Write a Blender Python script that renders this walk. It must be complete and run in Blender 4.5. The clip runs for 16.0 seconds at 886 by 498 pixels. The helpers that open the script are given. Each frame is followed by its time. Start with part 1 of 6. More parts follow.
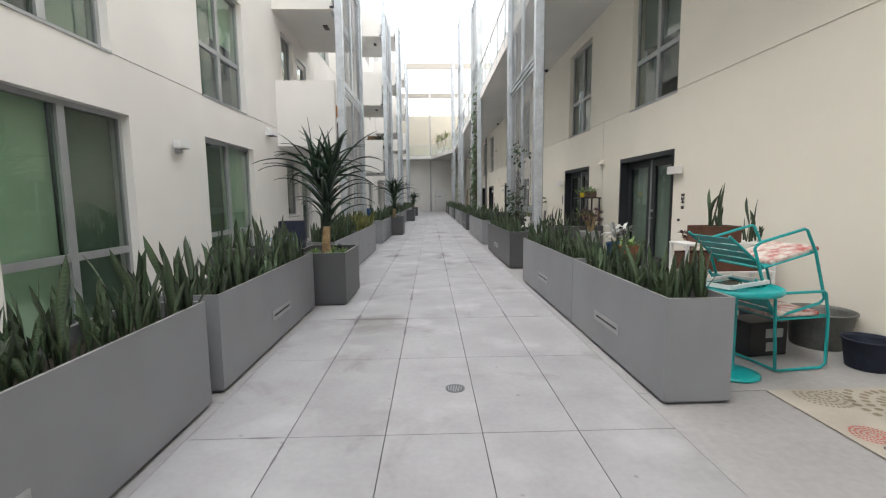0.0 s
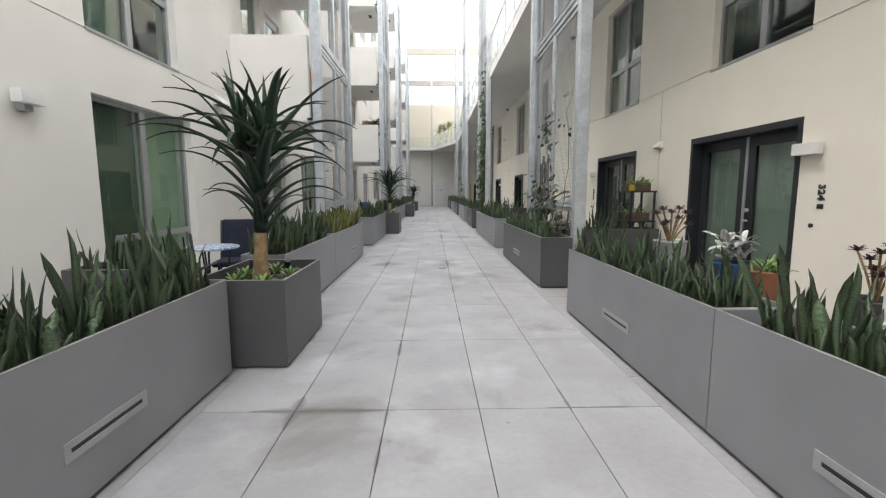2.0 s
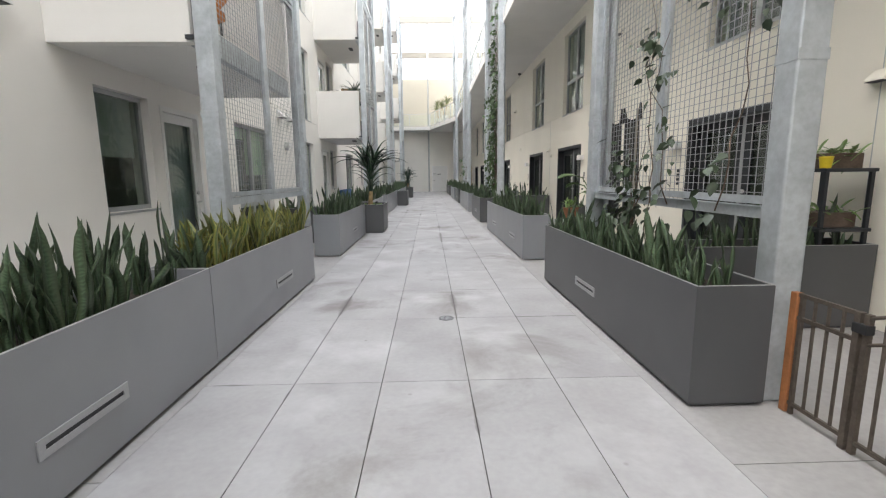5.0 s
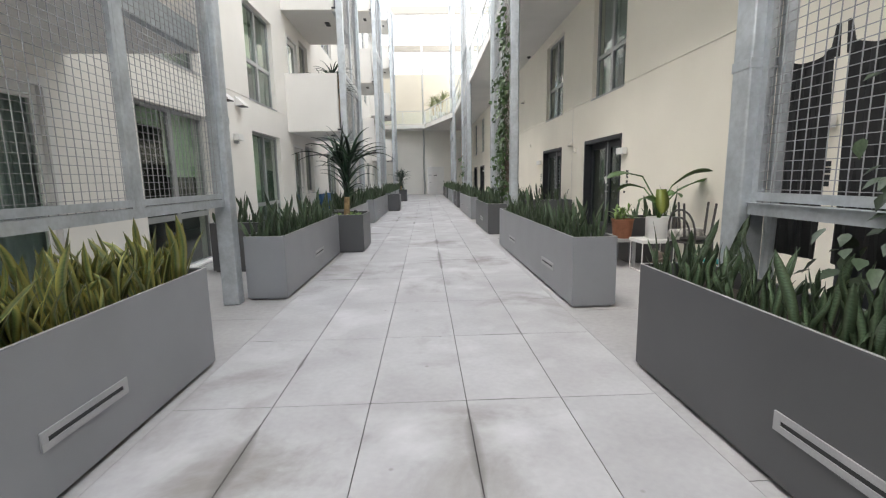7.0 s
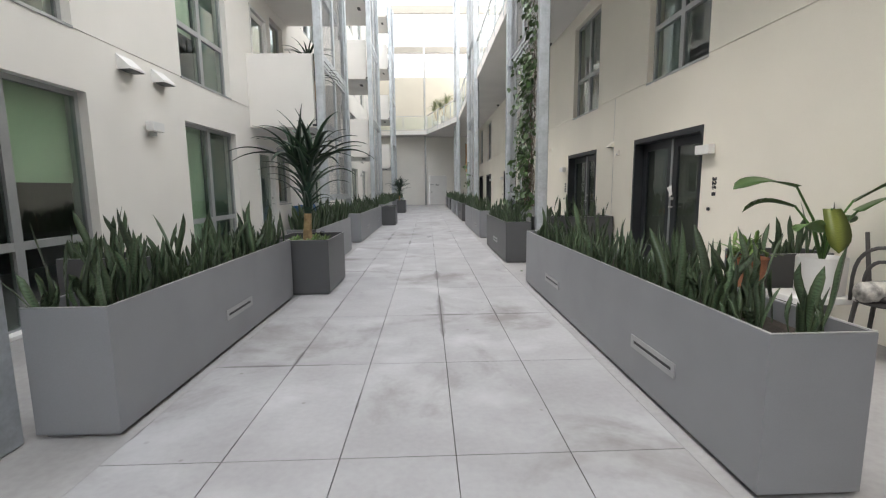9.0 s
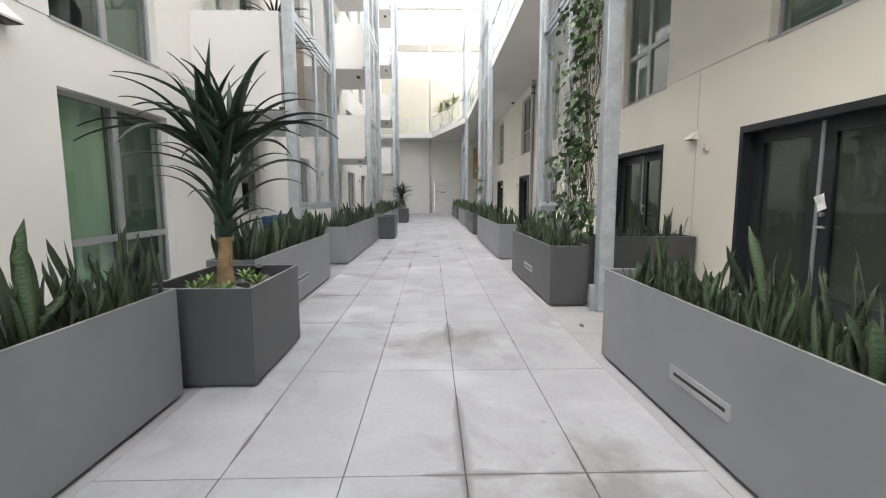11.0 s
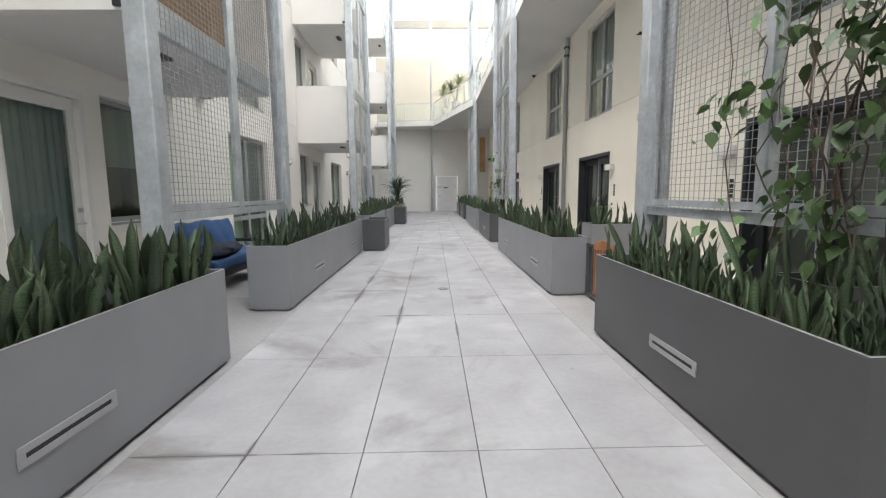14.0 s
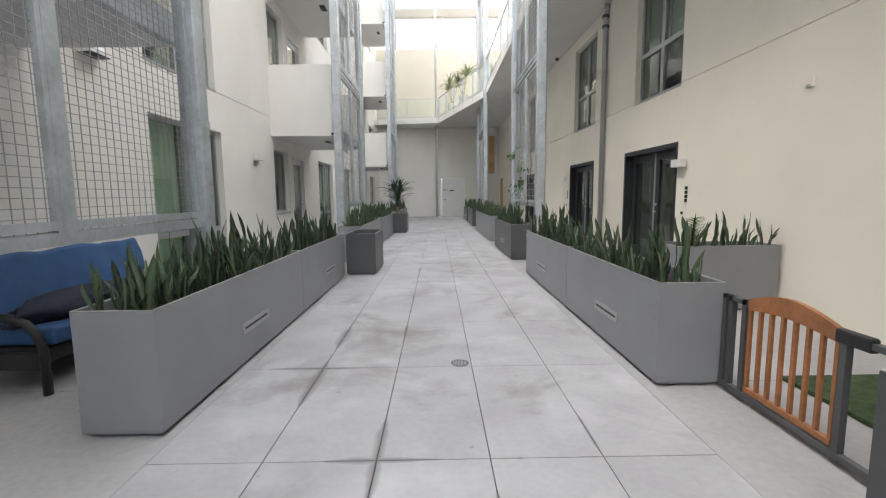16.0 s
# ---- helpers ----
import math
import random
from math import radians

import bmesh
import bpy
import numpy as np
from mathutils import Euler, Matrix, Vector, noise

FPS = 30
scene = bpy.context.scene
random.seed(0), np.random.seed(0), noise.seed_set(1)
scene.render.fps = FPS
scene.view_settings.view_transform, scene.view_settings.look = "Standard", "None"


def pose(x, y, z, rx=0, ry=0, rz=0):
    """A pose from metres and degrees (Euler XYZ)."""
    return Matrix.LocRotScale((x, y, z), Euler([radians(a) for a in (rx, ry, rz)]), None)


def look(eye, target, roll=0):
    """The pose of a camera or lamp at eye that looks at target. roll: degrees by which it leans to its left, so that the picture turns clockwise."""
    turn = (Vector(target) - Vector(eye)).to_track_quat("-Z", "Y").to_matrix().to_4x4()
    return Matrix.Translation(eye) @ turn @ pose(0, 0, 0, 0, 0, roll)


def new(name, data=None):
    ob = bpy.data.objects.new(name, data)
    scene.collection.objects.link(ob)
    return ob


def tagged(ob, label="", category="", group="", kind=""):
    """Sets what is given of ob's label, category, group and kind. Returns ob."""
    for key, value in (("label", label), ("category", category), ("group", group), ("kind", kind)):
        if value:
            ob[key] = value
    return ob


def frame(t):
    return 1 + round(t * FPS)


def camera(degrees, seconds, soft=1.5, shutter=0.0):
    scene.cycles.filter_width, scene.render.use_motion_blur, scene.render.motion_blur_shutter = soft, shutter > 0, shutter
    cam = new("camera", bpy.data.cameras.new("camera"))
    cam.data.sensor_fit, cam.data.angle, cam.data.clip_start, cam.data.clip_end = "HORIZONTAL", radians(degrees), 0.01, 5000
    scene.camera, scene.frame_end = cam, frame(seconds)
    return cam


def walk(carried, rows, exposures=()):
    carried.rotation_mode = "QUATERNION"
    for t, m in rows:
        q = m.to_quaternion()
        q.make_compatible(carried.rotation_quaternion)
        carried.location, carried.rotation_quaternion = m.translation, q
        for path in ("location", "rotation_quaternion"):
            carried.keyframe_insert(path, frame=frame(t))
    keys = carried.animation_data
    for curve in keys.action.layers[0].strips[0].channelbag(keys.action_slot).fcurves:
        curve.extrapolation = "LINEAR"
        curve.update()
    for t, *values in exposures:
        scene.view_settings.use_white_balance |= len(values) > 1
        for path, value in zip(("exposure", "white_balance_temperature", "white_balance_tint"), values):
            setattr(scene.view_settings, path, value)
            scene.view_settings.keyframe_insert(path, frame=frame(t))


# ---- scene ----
cam = camera(89.1, 16.0, soft=1.2)
PATH = [
    (0, (-0.182, -0.145, 1.395), (-0.13, 1.842, 1.172), -0.6),
    (0.5, (-0.211, 0.435, 1.393), (-0.157, 2.425, 1.201), -0.7),
    (1, (-0.233, 1.095, 1.377), (-0.174, 3.083, 1.162), -0.7),
    (1.5, (-0.226, 1.684, 1.37), (-0.169, 3.669, 1.134), -0.4),
    (2, (-0.184, 2.318, 1.361), (-0.135, 4.302, 1.113), -0.1),
    (2.5, (-0.171, 2.887, 1.358), (-0.126, 4.87, 1.098), -0.0),
    (3, (-0.158, 3.514, 1.36), (-0.113, 5.495, 1.086), 0.0),
    (3.5, (-0.16, 4.17, 1.363), (-0.113, 6.149, 1.078), -0.5),
    (4, (-0.142, 4.84, 1.347), (-0.089, 6.817, 1.048), -0.6),
    (6.5, (-0.128, 8.283, 1.356), (-0.063, 10.256, 1.036), -0.8),
    (7, (-0.110, 8.960, 1.330), (-0.037, 10.934, 1.022), -1.0),
    (7.5, (-0.068, 9.586, 1.324), (0.002, 11.562, 1.026), -1.1),
    (8, (-0.060, 10.278, 1.322), (0.014, 12.255, 1.032), -1.0),
    (8.5, (-0.024, 10.964, 1.314), (0.044, 12.943, 1.037), -0.7),
    (9, (-0.014, 11.665, 1.325), (0.051, 13.646, 1.059), -0.6),
    (9.5, (-0.004, 12.3, 1.318), (0.06, 14.282, 1.06), -0.4),
    (12, (-0.104, 15.619, 1.317), (-0.062, 17.606, 1.092), -0.1),
    (12.5, (-0.128, 16.24, 1.309), (-0.083, 18.225, 1.065), -0.2),
    (13, (-0.116, 16.882, 1.29), (-0.07, 18.864, 1.026), -0.2),
    (13.5, (-0.102, 17.517, 1.283), (-0.061, 19.499, 1.015), -0.6),
    (14, (-0.104, 18.127, 1.293), (-0.062, 20.111, 1.044), -0.5),
    (14.5, (-0.148, 18.748, 1.314), (-0.109, 20.734, 1.079), -0.3),
    (15, (-0.142, 19.37, 1.315), (-0.112, 21.358, 1.095), -0.5),
    (15.5, (-0.142, 19.994, 1.331), (-0.119, 21.982, 1.11), -0.6),
    (16, (-0.147, 20.64, 1.336), (-0.123, 22.626, 1.099), -0.6),
]
walk(cam, [(t, look(e, g, r)) for t, e, g, r in PATH], exposures=[(0, 1.26), (2.5, 1.46), (4, 1.58), (7, 1.62), (8.5, 1.50), (9.5, 1.52), (12, 1.85), (14, 1.78), (15.2, 1.74), (16, 1.62)])
# ---- sky and sun: bright overcast ----
world = bpy.data.worlds.new("sky")
scene.world = world
world.use_nodes = True
wn, wl = world.node_tree.nodes, world.node_tree.links
sky = wn.new("ShaderNodeTexSky")
sky.sky_type = "NISHITA"
sky.sun_disc = False
sky.sun_elevation, sky.sun_rotation = radians(55), radians(243)
sky.air_density, sky.dust_density = 1.0, 6.0
veil = wn.new("ShaderNodeMixRGB")
veil.inputs[0].default_value = 0.75
veil.inputs[2].default_value = (9.0, 9.2, 9.5, 1)
wl.new(sky.outputs[0], veil.inputs[1])
wl.new(veil.outputs[0], wn["Background"].inputs[0])
wn["Background"].inputs[1].default_value = 0.15
sun = new("sun", bpy.data.lights.new("sun", "SUN"))
sun.data.energy, sun.data.angle, sun.data.color = 1.1, radians(50), (1.0, 0.96, 0.91)
sun.matrix_world = look((-6, -3, 9.6), (0, 0, 0))


# ---- materials ----
def mat(name, base, rough=0.6, metal=0.0, var=0.12, scale=3.0, fine=60.0, bump=0.05, spec=0.5, tint=None, rnd=0.0, world=False, stain=None):
    """A procedural surface: two scales of noise vary the colour, the fine one the relief."""
    m = bpy.data.materials.new(name)
    m.use_nodes = True
    n, l = m.node_tree.nodes, m.node_tree.links
    p = n["Principled BSDF"]
    p.inputs["Roughness"].default_value, p.inputs["Metallic"].default_value = rough, metal
    p.inputs["Specular IOR Level"].default_value = spec
    co = n.new("ShaderNodeTexCoord")
    a = n.new("ShaderNodeTexNoise")
    a.inputs["Scale"].default_value, a.inputs["Detail"].default_value = scale, 6
    b = n.new("ShaderNodeTexNoise")
    b.inputs["Scale"].default_value, b.inputs["Detail"].default_value = fine, 3
    geo = n.new("ShaderNodeNewGeometry")
    here = geo.outputs["Position"] if world else co.outputs["Object"]
    l.new(here, a.inputs["Vector"])
    l.new(here, b.inputs["Vector"])
    ra = n.new("ShaderNodeValToRGB")
    dark = tint or tuple(c * (1 - 2 * var) for c in base)
    ra.color_ramp.elements[0].position, ra.color_ramp.elements[1].position = 0.34, 0.62
    ra.color_ramp.elements[0].color, ra.color_ramp.elements[1].color = (*dark, 1), (*base, 1)
    l.new(a.outputs["Fac"], ra.inputs[0])
    mx = n.new("ShaderNodeMixRGB")
    mx.blend_type = "MULTIPLY"
    mx.inputs[0].default_value = 1.0
    rb = n.new("ShaderNodeMapRange")
    rb.inputs[1].default_value, rb.inputs[2].default_value = 0.3, 0.7
    rb.inputs[3].default_value, rb.inputs[4].default_value = 1 - var, 1 + var * 0.6
    l.new(b.outputs["Fac"], rb.inputs[0])
    l.new(ra.outputs[0], mx.inputs[1])
    l.new(rb.outputs[0], mx.inputs[2])
    out = mx.outputs[0]
    if stain:
        # ragged water marks and sparse small spots
        c = n.new("ShaderNodeTexNoise")
        c.inputs["Scale"].default_value, c.inputs["Detail"].default_value = 0.85, 9
        c.inputs["Roughness"].default_value, c.inputs["Distortion"].default_value = 0.62, 0.6
        l.new(here, c.inputs["Vector"])
        rc = n.new("ShaderNodeMapRange")
        rc.inputs[1].default_value, rc.inputs[2].default_value = 0.55, 0.72
        rc.inputs[3].default_value, rc.inputs[4].default_value = 0.0, 0.8
        # places where water has stood, those near y 23 to 25 also painting in leaf shade: middle x, y and half sizes
        pool = None
        for px, py, hx, hy in ((0.11, 10.8, 0.35, 0.75), (-1.0, 10.8, 0.55, 0.4), (0.11, 16.5, 0.4, 0.9), (1.0, 16.15, 0.6, 0.5), (-1.3, 15.1, 0.5, 0.4), (0.11, 18.6, 0.3, 0.8), (-1.2, 18.95, 0.55, 0.3), (-1.4, 20.25, 0.4, 0.25), (-1.0, 23.8, 0.5, 0.5), (-0.47, 22.95, 0.45, 0.5), (-0.8, 24.9, 0.7, 0.55), (-0.8, 5.0, 0.75, 0.3), (-0.7, 4.6, 0.4, 0.35), (-0.2, 27.6, 1.0, 0.35)):
            mp = n.new("ShaderNodeMapping")
            mp.inputs["Location"].default_value = (-px / hx, -py / hy, 0)
            mp.inputs["Scale"].default_value = (1 / hx, 1 / hy, 0)
            l.new(here, mp.inputs["Vector"])
            ln = n.new("ShaderNodeVectorMath")
            ln.operation = "LENGTH"
            l.new(mp.outputs[0], ln.inputs[0])
            mr = n.new("ShaderNodeMapRange")
            mr.inputs[1].default_value, mr.inputs[2].default_value = 0.2, 1.1
            mr.inputs[3].default_value, mr.inputs[4].default_value = 1.0, 0.0
            l.new(ln.outputs["Value"], mr.inputs[0])
            if pool is None:
                pool = mr.outputs[0]
                continue
            ad = n.new("ShaderNodeMath")
            ad.operation = "MAXIMUM"
            l.new(pool, ad.inputs[0])
            l.new(mr.outputs[0], ad.inputs[1])
            pool = ad.outputs[0]
        wet = n.new("ShaderNodeMath")
        wet.operation = "MULTIPLY_ADD"
        wet.inputs[1].default_value = 0.115
        l.new(pool, wet.inputs[0])
        l.new(c.outputs["Fac"], wet.inputs[2])
        l.new(wet.outputs[0], rc.inputs[0])
        ms = n.new("ShaderNodeMixRGB")
        ms.inputs[2].default_value = (*stain, 1)
        l.new(rc.outputs[0], ms.inputs[0])
        l.new(out, ms.inputs[1])
        vo = n.new("ShaderNodeTexVoronoi")
        vo.inputs["Scale"].default_value = 3.2
        l.new(here, vo.inputs["Vector"])
        rv = n.new("ShaderNodeMapRange")
        rv.inputs[1].default_value, rv.inputs[2].default_value = 0.03, 0.055
        rv.inputs[3].default_value, rv.inputs[4].default_value = 0.55, 0.0
        l.new(vo.outputs["Distance"], rv.inputs[0])
        mv = n.new("ShaderNodeMixRGB")
        mv.inputs[2].default_value = (*stain, 1)
        l.new(rv.outputs[0], mv.inputs[0])
        l.new(ms.outputs[0], mv.inputs[1])
        # pale worn clouds
        d2 = n.new("ShaderNodeTexNoise")
        d2.inputs["Scale"].default_value, d2.inputs["Detail"].default_value = 1.4, 5
        l.new(here, d2.inputs["Vector"])
        rd = n.new("ShaderNodeMapRange")
        rd.inputs[1].default_value, rd.inputs[2].default_value = 0.55, 0.72
        rd.inputs[3].default_value, rd.inputs[4].default_value = 0.0, 0.55
        l.new(d2.outputs["Fac"], rd.inputs[0])
        mw = n.new("ShaderNodeMixRGB")
        mw.inputs[2].default_value = (0.52, 0.52, 0.53, 1)
        l.new(rd.outputs[0], mw.inputs[0])
        l.new(mv.outputs[0], mw.inputs[1])
        # grime creeping from the joints here and there
        sx = n.new("ShaderNodeSeparateXYZ")
        l.new(co.outputs["Generated"], sx.inputs[0])
        near = None
        for ax, size in (("X", 0.58), ("Y", 1.3)):
            m1 = n.new("ShaderNodeMath")
            m1.operation = "SUBTRACT"
            m1.inputs[1].default_value = 0.5
            l.new(sx.outputs[ax], m1.inputs[0])
            m4 = n.new("ShaderNodeMath")
            m4.operation = "ABSOLUTE"
            l.new(m1.outputs[0], m4.inputs[0])
            m5 = n.new("ShaderNodeMath")
            m5.operation = "MULTIPLY_ADD"
            m5.inputs[1].default_value, m5.inputs[2].default_value = -size, size / 2
            l.new(m4.outputs[0], m5.inputs[0])
            if near is None:
                near = m5.outputs[0]
            else:
                m6 = n.new("ShaderNodeMath")
                m6.operation = "MINIMUM"
                l.new(near, m6.inputs[0])
                l.new(m5.outputs[0], m6.inputs[1])
                near = m6.outputs[0]
        g1 = n.new("ShaderNodeTexNoise")
        g1.inputs["Scale"].default_value, g1.inputs["Detail"].default_value = 1.1, 4
        l.new(here, g1.inputs["Vector"])
        g2 = n.new("ShaderNodeMapRange")
        g2.inputs[1].default_value, g2.inputs[2].default_value = 0.60, 0.84
        g2.inputs[3].default_value, g2.inputs[4].default_value = 0.0012, 0.065
        dirt = n.new("ShaderNodeMath")
        dirt.operation = "MULTIPLY_ADD"
        dirt.inputs[1].default_value = 0.26
        l.new(pool, dirt.inputs[0])
        l.new(g1.outputs["Fac"], dirt.inputs[2])
        l.new(dirt.outputs[0], g2.inputs[0])
        g3 = n.new("ShaderNodeMath")
        g3.operation = "DIVIDE"
        l.new(near, g3.inputs[0])
        l.new(g2.outputs[0], g3.inputs[1])
        g4 = n.new("ShaderNodeMapRange")
        g4.inputs[1].default_value, g4.inputs[2].default_value = 0.0, 1.0
        g4.inputs[3].default_value, g4.inputs[4].default_value = 0.75, 0.0
        l.new(g3.outputs[0], g4.inputs[0])
        mg = n.new("ShaderNodeMixRGB")
        mg.inputs[2].default_value = (*[c * 0.55 for c in stain], 1)
        l.new(g4.outputs[0], mg.inputs[0])
        l.new(mw.outputs[0], mg.inputs[1])
        out = mg.outputs[0]
    if rnd:
        oi = n.new("ShaderNodeObjectInfo")
        rr = n.new("ShaderNodeMapRange")
        rr.inputs[3].default_value, rr.inputs[4].default_value = 1 - rnd, 1 + rnd
        l.new(oi.outputs["Random"], rr.inputs[0])
        m2 = n.new("ShaderNodeMixRGB")
        m2.blend_type = "MULTIPLY"
        m2.inputs[0].default_value = 1.0
        l.new(out, m2.inputs[1])
        l.new(rr.outputs[0], m2.inputs[2])
        out = m2.outputs[0]
    l.new(out, p.inputs["Base Color"])
    if bump:
        bp = n.new("ShaderNodeBump")
        bp.inputs["Strength"].default_value, bp.inputs["Distance"].default_value = bump, 0.01
        l.new(b.outputs["Fac"], bp.inputs["Height"])
        l.new(bp.outputs[0], p.inputs["Normal"])
    return m


def glass_mat(name, colour, rough=0.0):
    m = bpy.data.materials.new(name)
    m.use_nodes = True
    p = m.node_tree.nodes["Principled BSDF"]
    p.inputs["Base Color"].default_value = (*colour, 1)
    p.inputs["Transmission Weight"].default_value = 1.0
    p.inputs["Roughness"].default_value = rough
    p.inputs["IOR"].default_value = 1.5
    return m


def leaf_mat(name, base, edge, band=0.0):
    """Strap leaf: local y 0..1 across, dark cross bands along z, a paler edge, tone by leaf."""
    m = bpy.data.materials.new(name)
    m.use_nodes = True
    n, l = m.node_tree.nodes, m.node_tree.links
    p = n["Principled BSDF"]
    p.inputs["Roughness"].default_value = 0.42
    p.inputs["Specular IOR Level"].default_value = 0.45
    co = n.new("ShaderNodeTexCoord")
    wv = n.new("ShaderNodeTexWave")
    wv.bands_direction = "Z"
    wv.inputs["Scale"].default_value, wv.inputs["Distortion"].default_value = 17.0, 14.0
    wv.inputs["Detail"].default_value = 2.0
    l.new(co.outputs["Object"], wv.inputs["Vector"])
    mx = n.new("ShaderNodeMixRGB")
    mx.inputs[1].default_value = (*base, 1)
    mx.inputs[2].default_value = (*[c * (1 + band) for c in base], 1)
    l.new(wv.outputs["Fac"], mx.inputs[0])
    at = n.new("ShaderNodeAttribute")
    at.attribute_name = "edge"
    m3 = n.new("ShaderNodeMixRGB")
    m3.inputs[2].default_value = (*edge, 1)
    l.new(at.outputs["Fac"], m3.inputs[0])
    l.new(mx.outputs[0], m3.inputs[1])
    oi = n.new("ShaderNodeObjectInfo")
    hs = n.new("ShaderNodeHueSaturation")
    r1 = n.new("ShaderNodeMapRange")
    r1.inputs[3].default_value, r1.inputs[4].default_value = 0.45, 1.35
    l.new(oi.outputs["Random"], r1.inputs[0])
    l.new(r1.outputs[0], hs.inputs["Value"])
    l.new(m3.outputs[0], hs.inputs["Color"])
    l.new(hs.outputs[0], p.inputs["Base Color"])
    return m


M_WALL_L = mat("off_white_stucco", (0.84, 0.815, 0.775), 0.85, var=0.04, scale=0.6, fine=220, bump=0.12)
M_WALL_R = mat("cream_stucco", (0.88, 0.84, 0.745), 0.85, var=0.03, scale=0.6, fine=220, bump=0.12)
# cream upper wall and frame, colours darkened to offset the strong open-sky light
M_WALL_END_UP = mat("darkened_cream_stucco", (0.60, 0.56, 0.47), 0.85, var=0.03, scale=0.6, fine=220, bump=0.12)
M_END_FRAME = mat("darkened_frame_paint", (0.36, 0.335, 0.29), 0.7, var=0.04, scale=1.0, fine=120)
M_COLUMN = mat("grey_column_paint", (0.52, 0.53, 0.53), 0.5, var=0.04, scale=2, fine=90)
M_YUCCA = leaf_mat("yucca_leaf", (0.15, 0.19, 0.08), (0.26, 0.28, 0.12), 0.2)
M_WALL_END = mat("pale_yellow_stucco", (0.86, 0.84, 0.79), 0.85, var=0.03, scale=0.6, fine=220, bump=0.12)
M_TILE = mat("concrete_paver", (0.38, 0.375, 0.378), 0.70, var=0.05, scale=1.7, fine=26, bump=0.06, tint=(0.322, 0.313, 0.315), rnd=0.05, world=True, stain=(0.185, 0.168, 0.155))
M_PATIO = mat("patio_concrete", (0.36, 0.35, 0.345), 0.75, var=0.07, scale=1.2, fine=22, bump=0.08)
M_JOINT = mat("joint_grit", (0.21, 0.205, 0.20), 0.9, var=0.2, scale=9, fine=90)
M_PLANT_L = mat("grey_powder_coat", (0.262, 0.268, 0.284), 0.40, var=0.05, scale=2, fine=240, bump=0.03)
M_PLANT_D = mat("charcoal_powder_coat", (0.085, 0.086, 0.09), 0.42, var=0.06, scale=2, fine=240, bump=0.03)
M_RIM = mat("worn_edge", (0.62, 0.62, 0.62), 0.4, metal=0.6, var=0.1, fine=40)
M_SLOT = mat("slot_plate", (0.42, 0.42, 0.43), 0.4, metal=0.3, var=0.06, fine=100)
M_BLACK = mat("black_plastic", (0.02, 0.02, 0.022), 0.5, var=0.1)
M_SOIL = mat("potting_soil", (0.05, 0.038, 0.028), 0.95, var=0.3, scale=12, fine=70, bump=0.6)
M_STEEL = mat("galvanised_steel", (0.53, 0.565, 0.595), 0.42, metal=0.5, var=0.10, scale=5, fine=30, bump=0.03)
M_WIRE = mat("galvanised_wire", (0.40, 0.41, 0.425), 0.45, metal=0.4, var=0.08)
M_ALU = mat("aluminium_frame", (0.44, 0.455, 0.46), 0.4, metal=0.5, var=0.05, fine=80)
M_DARKFRAME = mat("charcoal_frame", (0.022, 0.025, 0.030), 0.45, var=0.08, fine=120)
M_DOORGREY = mat("dark_door_paint", (0.026, 0.030, 0.035), 0.4, var=0.08)
M_WHITE = mat("white_paint", (0.78, 0.775, 0.76), 0.5, var=0.02, fine=90)
M_SOFFIT = mat("soffit_plaster", (0.80, 0.785, 0.76), 0.85, var=0.03, scale=0.8, fine=180, bump=0.08)
M_GLASS = glass_mat("window_glass", (0.80, 0.92, 0.85))
M_RAILGLASS = glass_mat("guard_glass", (0.90, 0.96, 0.94))
M_BLIND = mat("green_blind", (0.55, 0.68, 0.48), 0.8, var=0.08, scale=1.0, fine=150)
M_SCREEN = mat("insect_screen", (0.12, 0.165, 0.12), 0.8, var=0.08, scale=1.0, fine=150)
M_BAYCURTAIN = mat("blue_grey_curtain", (0.34, 0.375, 0.385), 0.8, var=0.08, scale=1.0, fine=150)
M_BLIND2 = mat("grey_blind", (0.30, 0.33, 0.31), 0.8, var=0.08, scale=1.0, fine=150)
# near-black brown standing for dark rooms and reflections in the door glass
M_DARKBACK = mat("dark_door_backing", (0.075, 0.07, 0.062), 0.8, var=0.15, scale=2.0, fine=120)
# room shade put into the colour: near-black walls for unlit interiors
M_DARKROOM = mat("shade_toned_interior", (0.10, 0.10, 0.095), 0.9, var=0.1)
M_SNAKE = leaf_mat("snake_plant_leaf", (0.042, 0.070, 0.038), (0.085, 0.115, 0.06), 0.95)
M_SNAKE_Y = leaf_mat("variegated_leaf", (0.05, 0.085, 0.03), (0.34, 0.31, 0.08), 0.6)
M_ALOE = leaf_mat("aloe_leaf", (0.014, 0.035, 0.022), (0.032, 0.062, 0.03), 0.25)
M_VINE_D = leaf_mat("dull_vine_leaf", (0.035, 0.055, 0.028), (0.06, 0.08, 0.04), 0.3)
M_VINE = leaf_mat("vine_leaf", (0.070, 0.128, 0.042), (0.11, 0.175, 0.065), 0.3)
M_BROAD = leaf_mat("broad_leaf", (0.065, 0.14, 0.035), (0.12, 0.20, 0.06), 0.3)
M_SUCC = leaf_mat("succulent_leaf", (0.19, 0.33, 0.085), (0.26, 0.38, 0.13), 0.2)
M_PURPLE = leaf_mat("purple_leaf", (0.06, 0.025, 0.03), (0.10, 0.05, 0.05), 0.3)
M_TRUNK = mat("aloe_bark", (0.42, 0.29, 0.15), 0.85, var=0.25, scale=8, fine=35, bump=0.5, tint=(0.22, 0.15, 0.08))
M_STONE = mat("grey_pebble", (0.30, 0.30, 0.295), 0.7, var=0.2, scale=6, fine=50, rnd=0.4)
M_TEAL = mat("turquoise_enamel", (0.01, 0.36, 0.36), 0.4, var=0.06)
